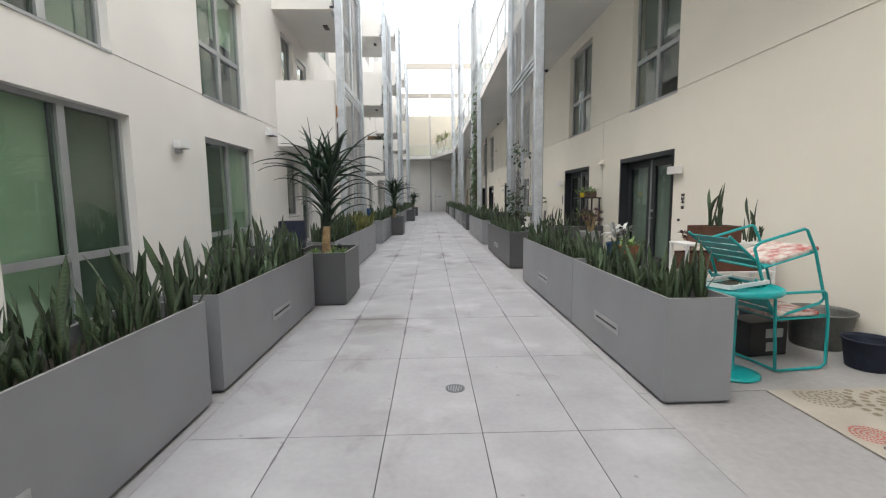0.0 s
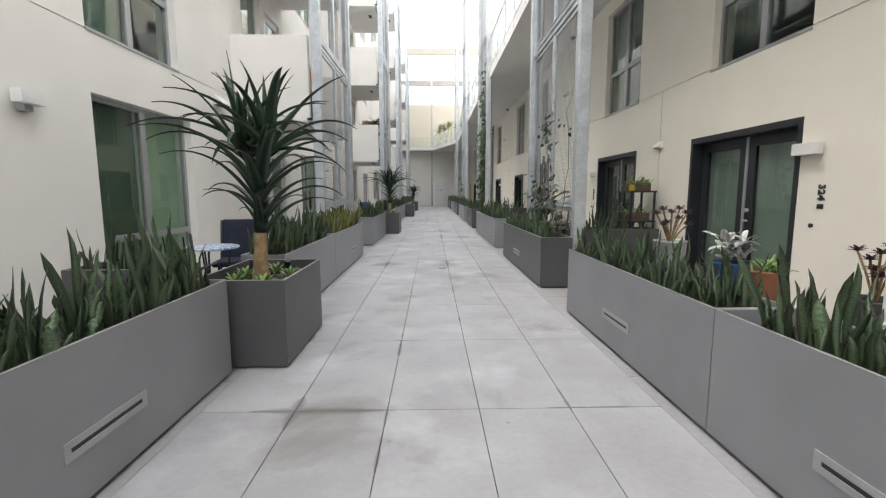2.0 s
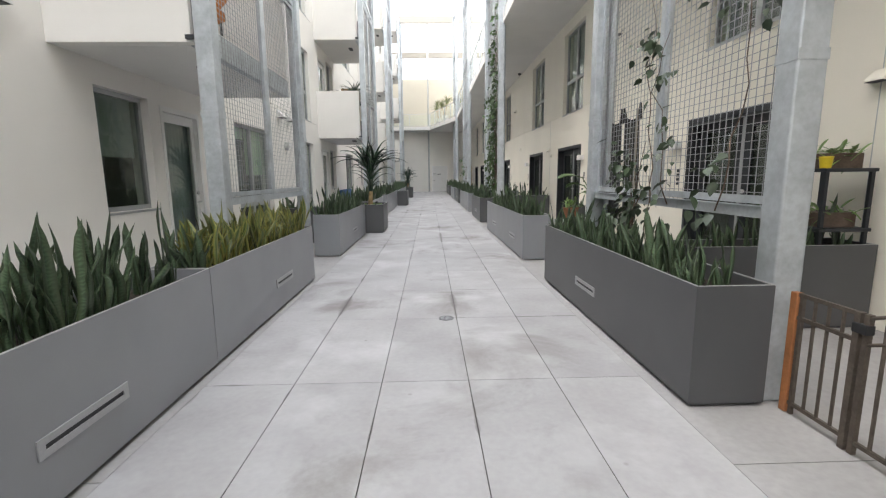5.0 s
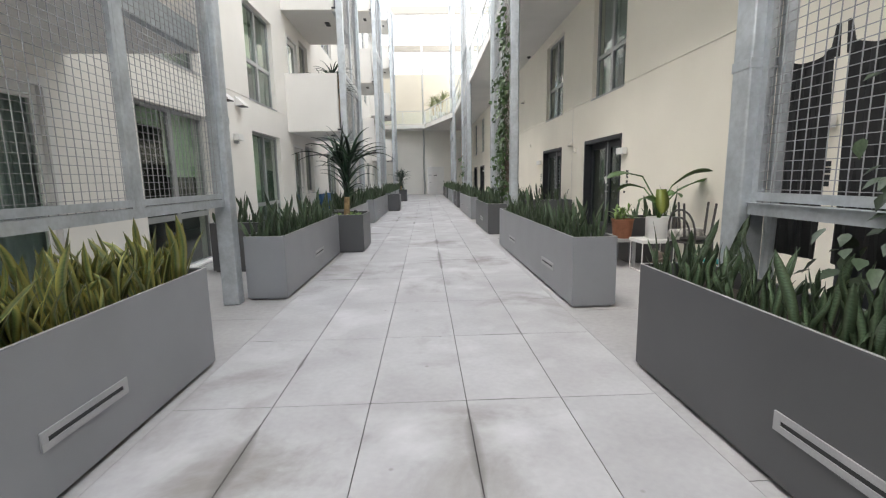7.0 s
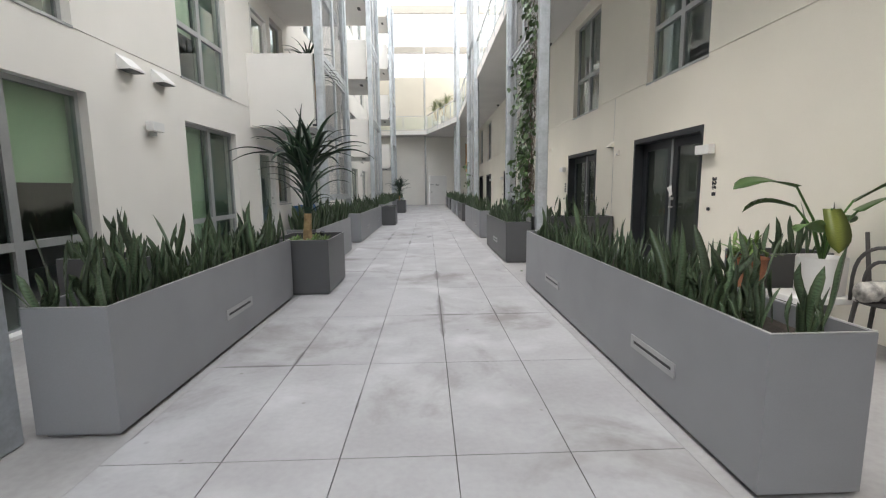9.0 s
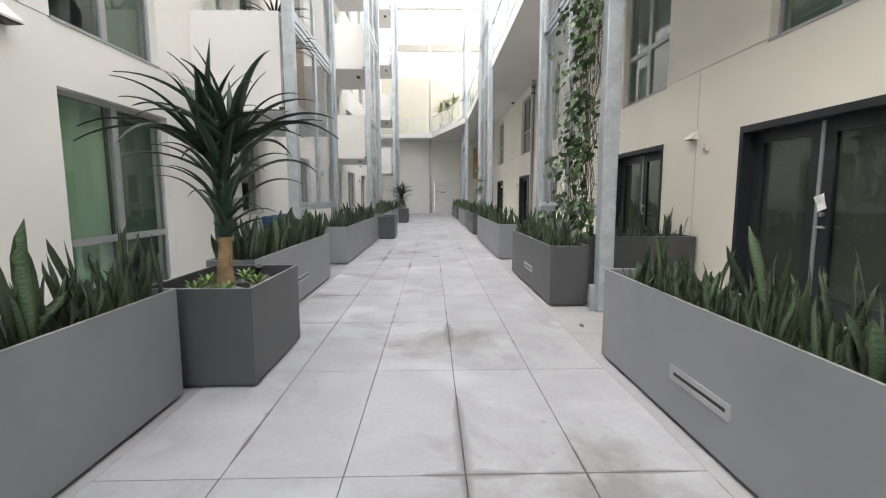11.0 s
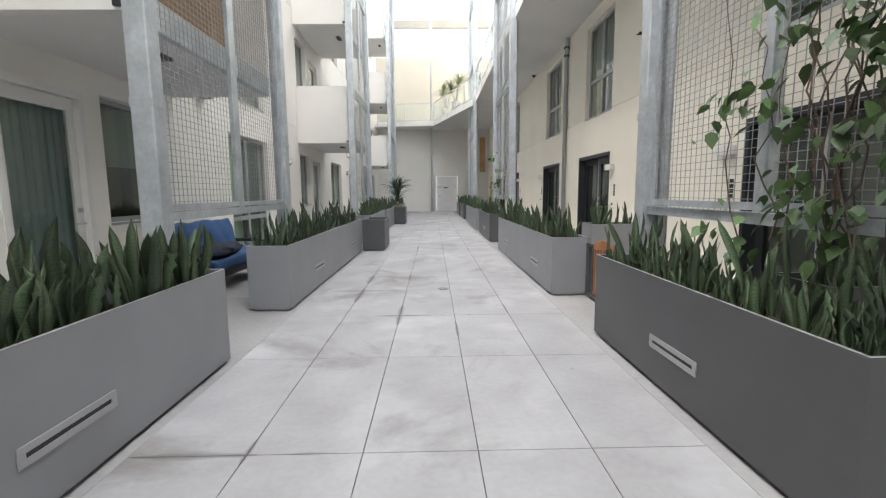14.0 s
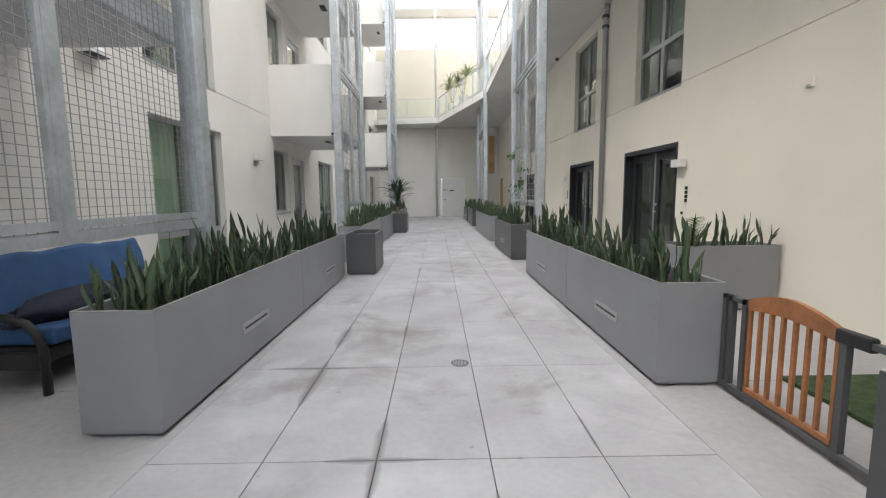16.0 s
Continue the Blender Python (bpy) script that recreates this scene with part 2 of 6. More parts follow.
M_BLUE = mat("blue_canvas", (0.045, 0.115, 0.27), 0.85, var=0.12, scale=4, fine=180, bump=0.2)
M_NAVY = mat("navy_canvas", (0.012, 0.018, 0.04), 0.8, var=0.2, scale=9, fine=60, bump=0.3)
M_WOOD = mat("orange_wood", (0.40, 0.165, 0.065), 0.45, var=0.15, scale=4, fine=40)
M_WOOD_B = mat("weathered_wood", (0.13, 0.09, 0.065), 0.7, var=0.2, scale=5, fine=50, bump=0.2)
M_TERRA = mat("terracotta", (0.36, 0.15, 0.08), 0.8, var=0.12, scale=7, fine=60)
M_BRONZE = mat("bronze_metal", (0.14, 0.115, 0.095), 0.5, metal=0.4, var=0.15, scale=12, fine=60)
M_CARD = mat("cardboard", (0.38, 0.25, 0.14), 0.85, var=0.08)
M_RUG = mat("rug_ground", (0.44, 0.40, 0.34), 0.95, var=0.08, fine=160, bump=0.3)
M_RUGDARK = mat("rug_figure", (0.13, 0.13, 0.125), 0.95, var=0.1, fine=160, bump=0.3)
M_RUGTAN = mat("rug_tan_figure", (0.27, 0.235, 0.17), 0.95, var=0.1, fine=160, bump=0.3)
M_RUGRED = mat("rug_red_figure", (0.5, 0.1, 0.08), 0.95, var=0.1, fine=160, bump=0.3)
M_MOSAIC = mat("mosaic_top", (0.70, 0.76, 0.82), 0.25, var=0.1, scale=26, fine=60, tint=(0.10, 0.22, 0.48))
M_PATTERN = mat("patterned_cloth", (0.66, 0.62, 0.57), 0.9, var=0.12, scale=16, fine=90, tint=(0.42, 0.09, 0.08))
M_TUB = mat("dull_zinc", (0.17, 0.175, 0.165), 0.5, metal=0.4, var=0.15, scale=6, fine=40)
M_STRIPE = mat("striped_cushion", (0.60, 0.58, 0.54), 0.9, var=0.12, scale=14, fine=90, tint=(0.16, 0.155, 0.15))
M_CHAIRGREY = mat("grey_bentwood", (0.085, 0.08, 0.078), 0.6, var=0.1)
M_TURF = mat("artificial_turf", (0.05, 0.085, 0.03), 0.95, var=0.25, scale=20, fine=200, bump=0.8)
M_ORANGE = mat("orange_cushion", (0.55, 0.20, 0.05), 0.9, var=0.1)
# orange that stands for warm light at the far end
M_WARMLIT = mat("warm_lit_panel", (0.72, 0.42, 0.17), 0.3, var=0.12, scale=1.5, fine=40)
M_OCHRE = mat("ochre_paint", (0.52, 0.36, 0.10), 0.5, var=0.08, scale=2, fine=90)
M_YELLOW = mat("yellow_plastic", (0.65, 0.50, 0.02), 0.5, var=0.05)


# ---- building helpers ----
def bmnew():
    return bmesh.new()


def box(bm, x0, x1, y0, y1, z0, z1, bev=0.0, m=None):
    if not bev:
        v = [bm.verts.new((x, y, z)) for x in (x0, x1) for y in (y0, y1) for z in (z0, z1)]
        for f in ((0, 1, 3, 2), (4, 6, 7, 5), (0, 4, 5, 1), (2, 3, 7, 6), (0, 2, 6, 4), (1, 5, 7, 3)):
            bm.faces.new([v[k] for k in f])
        if m is not None:
            for q in v:
                q.co = m @ q.co
        return v
    r = bmesh.ops.create_cube(bm, size=1.0)
    v = r["verts"]
    bmesh.ops.scale(bm, vec=(abs(x1 - x0), abs(y1 - y0), abs(z1 - z0)), verts=v)
    bmesh.ops.translate(bm, vec=((x0 + x1) / 2, (y0 + y1) / 2, (z0 + z1) / 2), verts=v)
    if bev:
        e = list({e for q in v for e in q.link_edges})
        r = bmesh.ops.bevel(bm, geom=e, offset=bev, segments=2, affect="EDGES", profile=0.5)
        v = list({q for f in r["faces"] for q in f.verts} | {q for q in v if q.is_valid})
    if m is not None:
        bmesh.ops.transform(bm, matrix=m, verts=v)
    return v


def tube(bm, pts, r, n=8, cap=True):
    """A round bar along pts; r one radius or one a point."""
    pts = [Vector(p) for p in pts]
    rs = r if isinstance(r, (list, tuple)) else [r] * len(pts)
    rings = []
    up = None
    for i, p in enumerate(pts):
        d = (pts[min(i + 1, len(pts) - 1)] - pts[max(i - 1, 0)]).normalized()
        if up is None or abs(up.dot(d)) > 0.95:
            up = Vector((0, 0, 1)) if abs(d.z) < 0.9 else Vector((1, 0, 0))
        a = d.cross(up).normalized()
        b = a.cross(d).normalized()
        up = b
        rings.append([bm.verts.new(p + rs[i] * (math.cos(k * math.tau / n) * a + math.sin(k * math.tau / n) * b)) for k in range(n)])
    for q, w in zip(rings, rings[1:]):
        for k in range(n):
            bm.faces.new((q[k], q[(k + 1) % n], w[(k + 1) % n], w[k]))
    if cap:
        bm.faces.new(rings[0][::-1])
        bm.faces.new(rings[-1])


def lathe(bm, prof, c=(0, 0, 0), n=24, closed=False):
    """Turns a profile of (radius, height) round the vertical through c."""
    rings = [[bm.verts.new((c[0] + r * math.cos(k * math.tau / n), c[1] + r * math.sin(k * math.tau / n), c[2] + z)) for k in range(n)] for r, z in prof]
    for q, w in zip(rings, rings[1:]):
        for k in range(n):
            bm.faces.new((q[k], q[(k + 1) % n], w[(k + 1) % n], w[k]))
    bm.faces.new(rings[0][::-1])
    bm.faces.new(rings[-1])


def mesh_of(name, bm, material, smooth=False):
    bmesh.ops.recalc_face_normals(bm, faces=bm.faces)
    me = bpy.data.meshes.new(name)
    bm.to_mesh(me)
    bm.free()
    me.materials.append(material)
    if smooth:
        me.shade_smooth()
    return me


def part(name, bm, material, parent=None, label="", smooth=False):
    ob = new(name, mesh_of(name, bm, material, smooth))
    ob.parent = parent
    if label:
        ob["label"] = label
    return ob


def piece(name, me, parent, m):
    ob = new(name, me)
    ob.parent = parent
    ob.matrix_basis = m
    return ob


def thing(name, label, category, group="", m=None):
    ob = new(name)
    if m is not None:
        ob.matrix_basis = m
    return tagged(ob, label, category, group)


def struct(name, bm, material, label=""):
    return tagged(part(name, bm, material), label, "", "", "structure")


def slab_grid(bm, xa, xb, ycuts, zcuts, hole):
    """A wall between the planes xa and xb as one closed mesh: cells of the y-z grid where hole(y, z) is false are solid."""
    ys, zs = sorted(set(ycuts)), sorted(set(zcuts))
    ny, nz = len(ys) - 1, len(zs) - 1
    solid = [[not hole((ys[i] + ys[i + 1]) / 2, (zs[j] + zs[j + 1]) / 2) for j in range(nz)] for i in range(ny)]
    vs = {}

    def v(x, i, j):
        if (x, i, j) not in vs:
            vs[(x, i, j)] = bm.verts.new((x, ys[i], zs[j]))
        return vs[(x, i, j)]

    def ok(i, j):
        return 0 <= i < ny and 0 <= j < nz and solid[i][j]

    for i in range(ny):
        for j in range(nz):
            if not solid[i][j]:
                continue
            for x in (xa, xb):
                bm.faces.new((v(x, i, j), v(x, i + 1, j), v(x, i + 1, j + 1), v(x, i, j + 1)))
            for di, dj, p, q in ((-1, 0, (i, j), (i, j + 1)), (1, 0, (i + 1, j), (i + 1, j + 1)), (0, -1, (i, j), (i + 1, j)), (0, 1, (i, j + 1), (i + 1, j + 1))):
                if not ok(i + di, j + dj):
                    bm.faces.new((v(xa, *p), v(xa, *q), v(xb, *q), v(xb, *p)))


def wall_with_openings(name, face, back, y0, y1, z0, z1, holes, grooves, material, label):
    """A long wall in y: a 2 cm skin with grooves before the thick wall; holes (ya, yb, za, zb) go through both."""
    s = 1 if back > face else -1
    cut_y = [y0, y1] + [c for h in holes for c in h[:2]]
    cut_z = [z0, z1] + [c for h in holes for c in h[2:]]
    inside = lambda y, z: any(h[0] < y < h[1] and h[2] < z < h[3] for h in holes)
    gz = [c for g in grooves for c in (g - 0.008, g + 0.008)]
    bm = bmnew()
    slab_grid(bm, face, face + 0.02 * s, cut_y, cut_z + gz, lambda y, z: inside(y, z) or any(abs(z - g) < 0.008 for g in grooves))
    slab_grid(bm, face + 0.02 * s, back, cut_y, cut_z, inside)
    return struct(name, bm, material, label)

# ---- plan ----
WL, WR = -3.80, 3.73          # wall faces
Y0, Y1, TOP, TOP_E = -12.0, 49.0, 15.2, 12.0
LEFT_BAYS = (10.88, 21.70, 30.6, 41.4)     # near posts of the left steel bays
BALCONIES = (10.90, 21.74, 30.85, 41.60)   # near faces of the stacked balconies
RIGHT_BAYS = (8.75, 19.35, 29.75, 40.0)
R_MODULES = (-3.6, 7.08, 17.78, 27.95, 38.3)  # first door of each right-hand pair
STOREY = 3.11
# left openings: sliding doors, bay doors and windows, upper windows
L_DOORS = [(-5.0, -3.1), (3.7, 5.52), (7.36, 9.34), (15.08, 17.0), (19.06, 20.95), (26.55, 28.5), (34.8, 36.7), (38.4, 40.2), (45.6, 47.4)]
L_BAYDOOR = [12.67, 22.08, 32.22, 42.0]
L_BAYWIN = [11.46, 23.38, 30.98, 43.3]
YSTEP = 29.2
holes_l, win_l, door_l = [], [], []
for a, b in L_DOORS:
    holes_l.append((a, b, 0.0, 2.43))
    win_l.append((a, b, 0.0, 2.43, "slider"))
    for k in range(4):
        u = (a, b - 0.22 if b < 10 else b - 0.10, 3.10 + k * STOREY, 5.15 + k * STOREY)
        if b < YSTEP and k > 2:
            continue
        holes_l.append(u)
        if k < 2 or (b > 30 and k < 3):
            win_l.append((*u, "upper"))
for a in L_BAYDOOR:
    for k in range(4 if a > YSTEP else 3):
        z = k * STOREY + (0.0 if k == 0 else -0.14)
        holes_l.append((a, a + 1.04, max(z, 0), z + 2.36))
        door_l.append((a, a + 1.04, max(z, 0), z + 2.36))
for a in L_BAYWIN:
    for k in range(4 if a > YSTEP else 3):
        z = k * STOREY
        holes_l.append((a, a + 0.97, z + 0.98, z + 2.40))
        win_l.append((a, a + 0.97, z + 0.98, z + 2.40, "bay"))
YS, TOP_W = YSTEP, 12.2        # the west block steps up here: an unseen, made-up step that lets in more sky light
for nm, a, b, top in (("wall_west_1", Y0, YS, TOP_W), ("wall_west_2", YS, Y1 + 4, TOP)):
    wall_with_openings(nm, WL, WL - 0.28, a, b, 0, top, [h for h in holes_l if a < h[0] < b and h[3] < top], [3.08, 3.08 + STOREY], M_WALL_L, "off-white stucco wall with aluminium windows and green blinds")
bm = bmnew()
box(bm, -7.2, WL - 0.28, YS, YS + 0.25, TOP_W, TOP)
struct("wall_west_added_step", bm, M_WALL_L)

holes_r, win_r, door_r = [], [], []
for a in R_MODULES:
    for d, w in ((0.0, 2.05), (3.9, 1.98)):
        holes_r.append((a + d, a + d + w, 0.0, 2.13))
        door_r.append((a + d, a + d + w, 2.13))
        for k in range(2):
            u = (a + d, a + d + 1.70, 3.05 + k * STOREY, 5.2 + k * STOREY)
            holes_r.append(u)
            win_r.append((*u, "upper"))
wall_with_openings("wall_east", WR, WR + 0.30, Y0, Y1 + 4, 0, TOP_E, holes_r, [3.06], M_WALL_R, "cream stucco wall with dark doors and tall windows")

# rooms behind the walls, their shade put into a near-black colour, roofs, and an unseen added wall behind the start
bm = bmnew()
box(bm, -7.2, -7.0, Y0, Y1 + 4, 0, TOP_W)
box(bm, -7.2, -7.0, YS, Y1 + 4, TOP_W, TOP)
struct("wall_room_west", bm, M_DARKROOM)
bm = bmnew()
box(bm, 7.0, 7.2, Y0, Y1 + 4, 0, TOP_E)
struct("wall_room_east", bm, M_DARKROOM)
for nm, a, b, top in (("ceiling_roof_west_1", Y0, YS, TOP_W), ("ceiling_roof_west_2", YS, Y1 + 4, TOP)):
    bm = bmnew()
    box(bm, -7.2, WL, a, b, top, top + 0.25)
    struct(nm, bm, M_WALL_L)
bm = bmnew()
box(bm, WR, 7.2, Y0, Y1 + 4, TOP_E, TOP_E + 0.25)
struct("ceiling_roof_east", bm, M_WALL_R)
# made-up wall out of view; its height sets how much southern sky enters
bm = bmnew()
box(bm, -7.2, 7.2, Y0 - 0.3, Y0, 0, 9.0)
struct("wall_south", bm, M_WALL_L, "unseen plain stucco wall added behind the start")
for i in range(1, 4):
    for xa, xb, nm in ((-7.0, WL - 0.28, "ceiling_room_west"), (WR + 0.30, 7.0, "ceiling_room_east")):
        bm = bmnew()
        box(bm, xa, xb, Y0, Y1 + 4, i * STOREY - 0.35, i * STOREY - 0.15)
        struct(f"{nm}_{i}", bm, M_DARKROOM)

# end of the courtyard
bm = bmnew()
slab_grid(bm, 0, 0.3, [-7.2, 0.15, 1.6, 7.2], [0, 2.4, 5.55], lambda x, z: 0.15 < x < 1.6 and z < 2.4)
bmesh.ops.transform(bm, matrix=Matrix(((0, 1, 0, 0), (1, 0, 0, Y1 + 0.4), (0, 0, 1, 0), (0, 0, 0, 1))), verts=bm.verts)
struct("wall_north", bm, M_WALL_END, "pale end wall with a flush white door")
# cream part above the gallery, in the colour darkened against the sky light
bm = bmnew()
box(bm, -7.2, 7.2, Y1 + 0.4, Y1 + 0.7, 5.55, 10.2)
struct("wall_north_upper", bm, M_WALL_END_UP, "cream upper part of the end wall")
bm = bmnew()
box(bm, -7.2, 7.2, Y1 + 0.4, Y1 + 0.8, 12.1, 12.55)
box(bm, -7.2, 7.2, Y1 + 0.4, Y1 + 0.8, 15.1, 15.65)
for x in (-2.6, -0.1, 2.4):
    box(bm, x - 0.07, x + 0.07, Y1 + 0.45, Y1 + 0.75, 10.2, 12.1)
    box(bm, x - 0.07, x + 0.07, Y1 + 0.45, Y1 + 0.75, 12.55, 15.1)
struct("wall_north_frame", bm, M_END_FRAME, "open upper frame of the end wall against the sky")

# floors
bm = bmnew()
box(bm, -7.2, 7.2, Y0, Y1 + 4, -0.25, -0.03)
struct("floor_bed", bm, M_JOINT)
for nm, xa, xb in (("floor_patio_west", -7.0, -1.643), ("floor_patio_east", 1.283, 7.0)):
    patio = tagged(new(nm), "grey concrete patio with joints", "", "", "structure")
    cuts = [Y0] + [y for y in np.arange(-10.1, Y1, 2.6)] + [Y1 + 0.4]
    for a, b in zip(cuts, cuts[1:]):
        bm = bmnew()
        box(bm, xa, xb, a + 0.003, b - 0.003, -0.05, -0.004)
        part("slab", bm, M_PATIO, patio)

# right gallery: slab with a glass guardrail; it swings across the end
GX, GZ = 1.95, 5.50
bm = bmnew()
for (xa, ya), (xb, yb) in (((GX, Y0), (GX, 40.5)), ((GX, 40.5), (0.0, 47.4)), ((0.0, 47.4), (WL, 47.9))):
    xo = [WR, WR] if xa == xb else None
    if xo:
        pts = [(xa, ya), (WR, ya), (WR, yb), (xb, yb)]
    elif xb == 0.0:
        pts = [(xa, ya), (WR, ya), (WR, Y1 + 0.4), (xb, Y1 + 0.4), (xb, yb)]
    else:
        pts = [(xa, ya), (xa, Y1 + 0.4), (xb, Y1 + 0.4), (xb, yb)]
    lo = [bm.verts.new((x, y, GZ)) for x, y in pts]
    hi = [bm.verts.new((x, y, GZ + 0.30)) for x, y in pts]
    bm.faces.new(lo)
    bm.faces.new(hi[::-1])
    for k in range(len(pts)):
        k2 = (k + 1) % len(pts)
        bm.faces.new((lo[k], lo[k2], hi[k2], hi[k]))
struct("ceiling_gallery", bm, M_SOFFIT, "plastered gallery slab above the east patios")


def glass_railing(p, q, z, label):
    """Posts, two rails and glass panes from p to q."""
    p, q = Vector((*p, z)), Vector((*q, z))
    d = q - p
    n = max(1, round(d.length / 1.5))
    t = thing("glass_railing", label, "railing", "gallery guardrails", Matrix.Translation(p))
    r = d.to_2d().normalized()
    rot = Matrix.Rotation(math.atan2(r.y, r.x), 4, "Z")
    step = d.length / n
    bm = bmnew()
    box(bm, -0.025, 0.025, -0.03, 0.03, -0.22, 1.07)
    me = mesh_of("post", bm, M_STEEL)
    bm = bmnew()
    box(bm, 0.05, step - 0.05, -0.006, 0.006, 0.12, 0.98)
    pane = mesh_of("glass_pane", bm, M_RAILGLASS)
    bm = bmnew()
    box(bm, 0.0, d.length, -0.028, 0.028, 1.07, 1.11, 0.008)
    part("handrail", bm, M_STEEL, t).matrix_basis = rot
    bm = bmnew()
    box(bm, 0.0, d.length, -0.012, 0.012, 0.05, 0.09)
    part("bottom_rail", bm, M_STEEL, t).matrix_basis = rot
    for i in range(n + 1):
        piece("post", me, t, rot @ Matrix.Translation((i * step, 0, 0)))
        if i < n:
            piece("glass_pane", pane, t, rot @ Matrix.Translation((i * step, 0, 0))).visible_shadow = False


glass_railing((GX + 0.02, 4.0), (GX + 0.02, 22.0), GZ + 0.30, "clear glass guardrail with steel posts on the gallery edge")
glass_railing((GX + 0.02, 22.0), (GX + 0.02, 40.4), GZ + 0.30, "clear glass guardrail with steel posts on the gallery edge")
glass_railing((GX, 40.6), (0.03, 47.36), GZ + 0.30, "clear glass guardrail turning across the courtyard end")
glass_railing((-0.05, 47.45), (-3.6, 47.9), GZ + 0.30, "clear glass guardrail on the end balcony")

# ---- windows and doors ----
n_win = [0]
# how far the blinds of the west sliders are drawn
DRAWN = {3.7: (1.0, 0.97), 7.36: (1.0, 1.0), 15.08: (0.12, 0.42), 19.06: (1.0, 0.8), 26.55: (1.0, 1.0)}


def window_unit(side, ya, yb, za, zb, style):
    """A framed window or slider set into the wall; x runs inwards from the wall face."""
    n_win[0] += 1
    s, face = (-1, WL) if side == "W" else (1, WR)
    t = tagged(new(f"window_{n_win[0]}"), "aluminium window with tinted glass and a drawn blind", "", "", "structure")
    xf, xb = face + 0.10 * s, face + 0.16 * s
    mid = (ya + yb) / 2
    w = 0.055
    bm = bmnew()
    X = sorted((xf, xb))
    box(bm, *X, ya, yb, zb - w, zb)
    box(bm, *X, ya, yb, za, za + w)
    box(bm, *X, ya, ya + w, za + w, zb - w)
    box(bm, *X, yb - w, yb, za + w, zb - w)
    part("frame", bm, M_ALU, t)
    bm = bmnew()
    if style != "bay":
        box(bm, *sorted((xf - 0.006 * s, xb)), mid - 0.05, mid + 0.05, za + w, zb - w)
        part("mullion", bm, M_ALU, t)
        zt = za + (0.82 if style == "slider" else 0.86)
        bm = bmnew()
        box(bm, *sorted((xf - 0.004 * s, xb)), ya + w, mid - 0.05, zt - 0.04, zt + 0.04)
        box(bm, *sorted((xf - 0.004 * s, xb)), mid + 0.05, yb - w, zt - 0.04, zt + 0.04)
        part("transom", bm, M_ALU, t)
        cells = [(ya + w, mid - 0.05, za + w, zt - 0.04), (ya + w, mid - 0.05, zt + 0.04, zb - w), (mid + 0.05, yb - w, za + w, zt - 0.04), (mid + 0.05, yb - w, zt + 0.04, zb - w)]
    else:
        cells = [(ya + w, yb - w, za + w, zb - w)]
        bm.free()
    for c in cells:
        bm = bmnew()
        xm = (xf + xb) / 2
        box(bm, xm - 0.004, xm + 0.004, *c)
        part("pane", bm, M_GLASS, t).visible_shadow = False
    # blind close behind the glass, some only part drawn
    rng = random.Random(n_win[0] * 7)
    green = side == "W" and style != "bay"
    screened = {3.7: 1, 7.36: 0, 19.06: 1, 26.55: 1}.get(ya)
    for k, (u, v) in enumerate(((ya, mid), (mid, yb)) if style != "bay" else ((ya, yb),)):
        drop = rng.choice((1.0, 1.0, 0.62, 0.45)) if style != "bay" else 0.55
        if side == "W" and style == "slider":
            drop = DRAWN.get(ya, (1.0, 0.6))[k]
        if side == "E":
            drop = rng.choice((1.0, 0.6, 0.35, 0.5))
        bm = bmnew()
        bx = face + 0.24 * s
        box(bm, bx - 0.004, bx + 0.004, u + 0.02, v - 0.02, zb - (zb - za) * drop + 0.02, zb)
        part("blind", bm, M_SCREEN if k == screened else (M_BLIND if green else M_BLIND2), t, "dark green screened blind" if k == screened else ("pale green roller blind" if green else "grey roller blind"))
    if style == "slider":
        bm = bmnew()
        box(bm, *sorted((face - 0.03 * s, face + 0.10 * s)), ya, yb, 0.0, 0.035, 0.004)
        part("threshold", bm, M_WHITE, t, "pale metal threshold")
    else:
        bm = bmnew()
        box(bm, *sorted((face - 0.012 * s, face + 0.10 * s)), ya, yb, za - 0.03, za - 0.002)
        part("window_sill", bm, M_ALU, t)


for w in win_l:
    window_unit("W", *w)
for w in win_r:
    window_unit("E", *w)


def digits(txt, m, parent):
    """House number in raised dark letters, read downwards, with a plain bar for the unreadable last one."""
    cu = bpy.data.curves.new("number", "FONT")
    cu.body, cu.size, cu.extrude, cu.offset = txt, 0.108, 0.006, 0.0035
    ob = bpy.data.objects.new("number", cu)
    scene.collection.objects.link(ob)
    bpy.context.view_layer.update()
    me = bpy.data.meshes.new_from_object(ob.evaluated_get(bpy.context.evaluated_depsgraph_get()))
    bpy.data.objects.remove(ob)
    me.materials.clear()
    me.materials.append(M_DARKFRAME)
    o = new("house_number", me)
    o.parent = parent
    o.matrix_basis = m
    return o


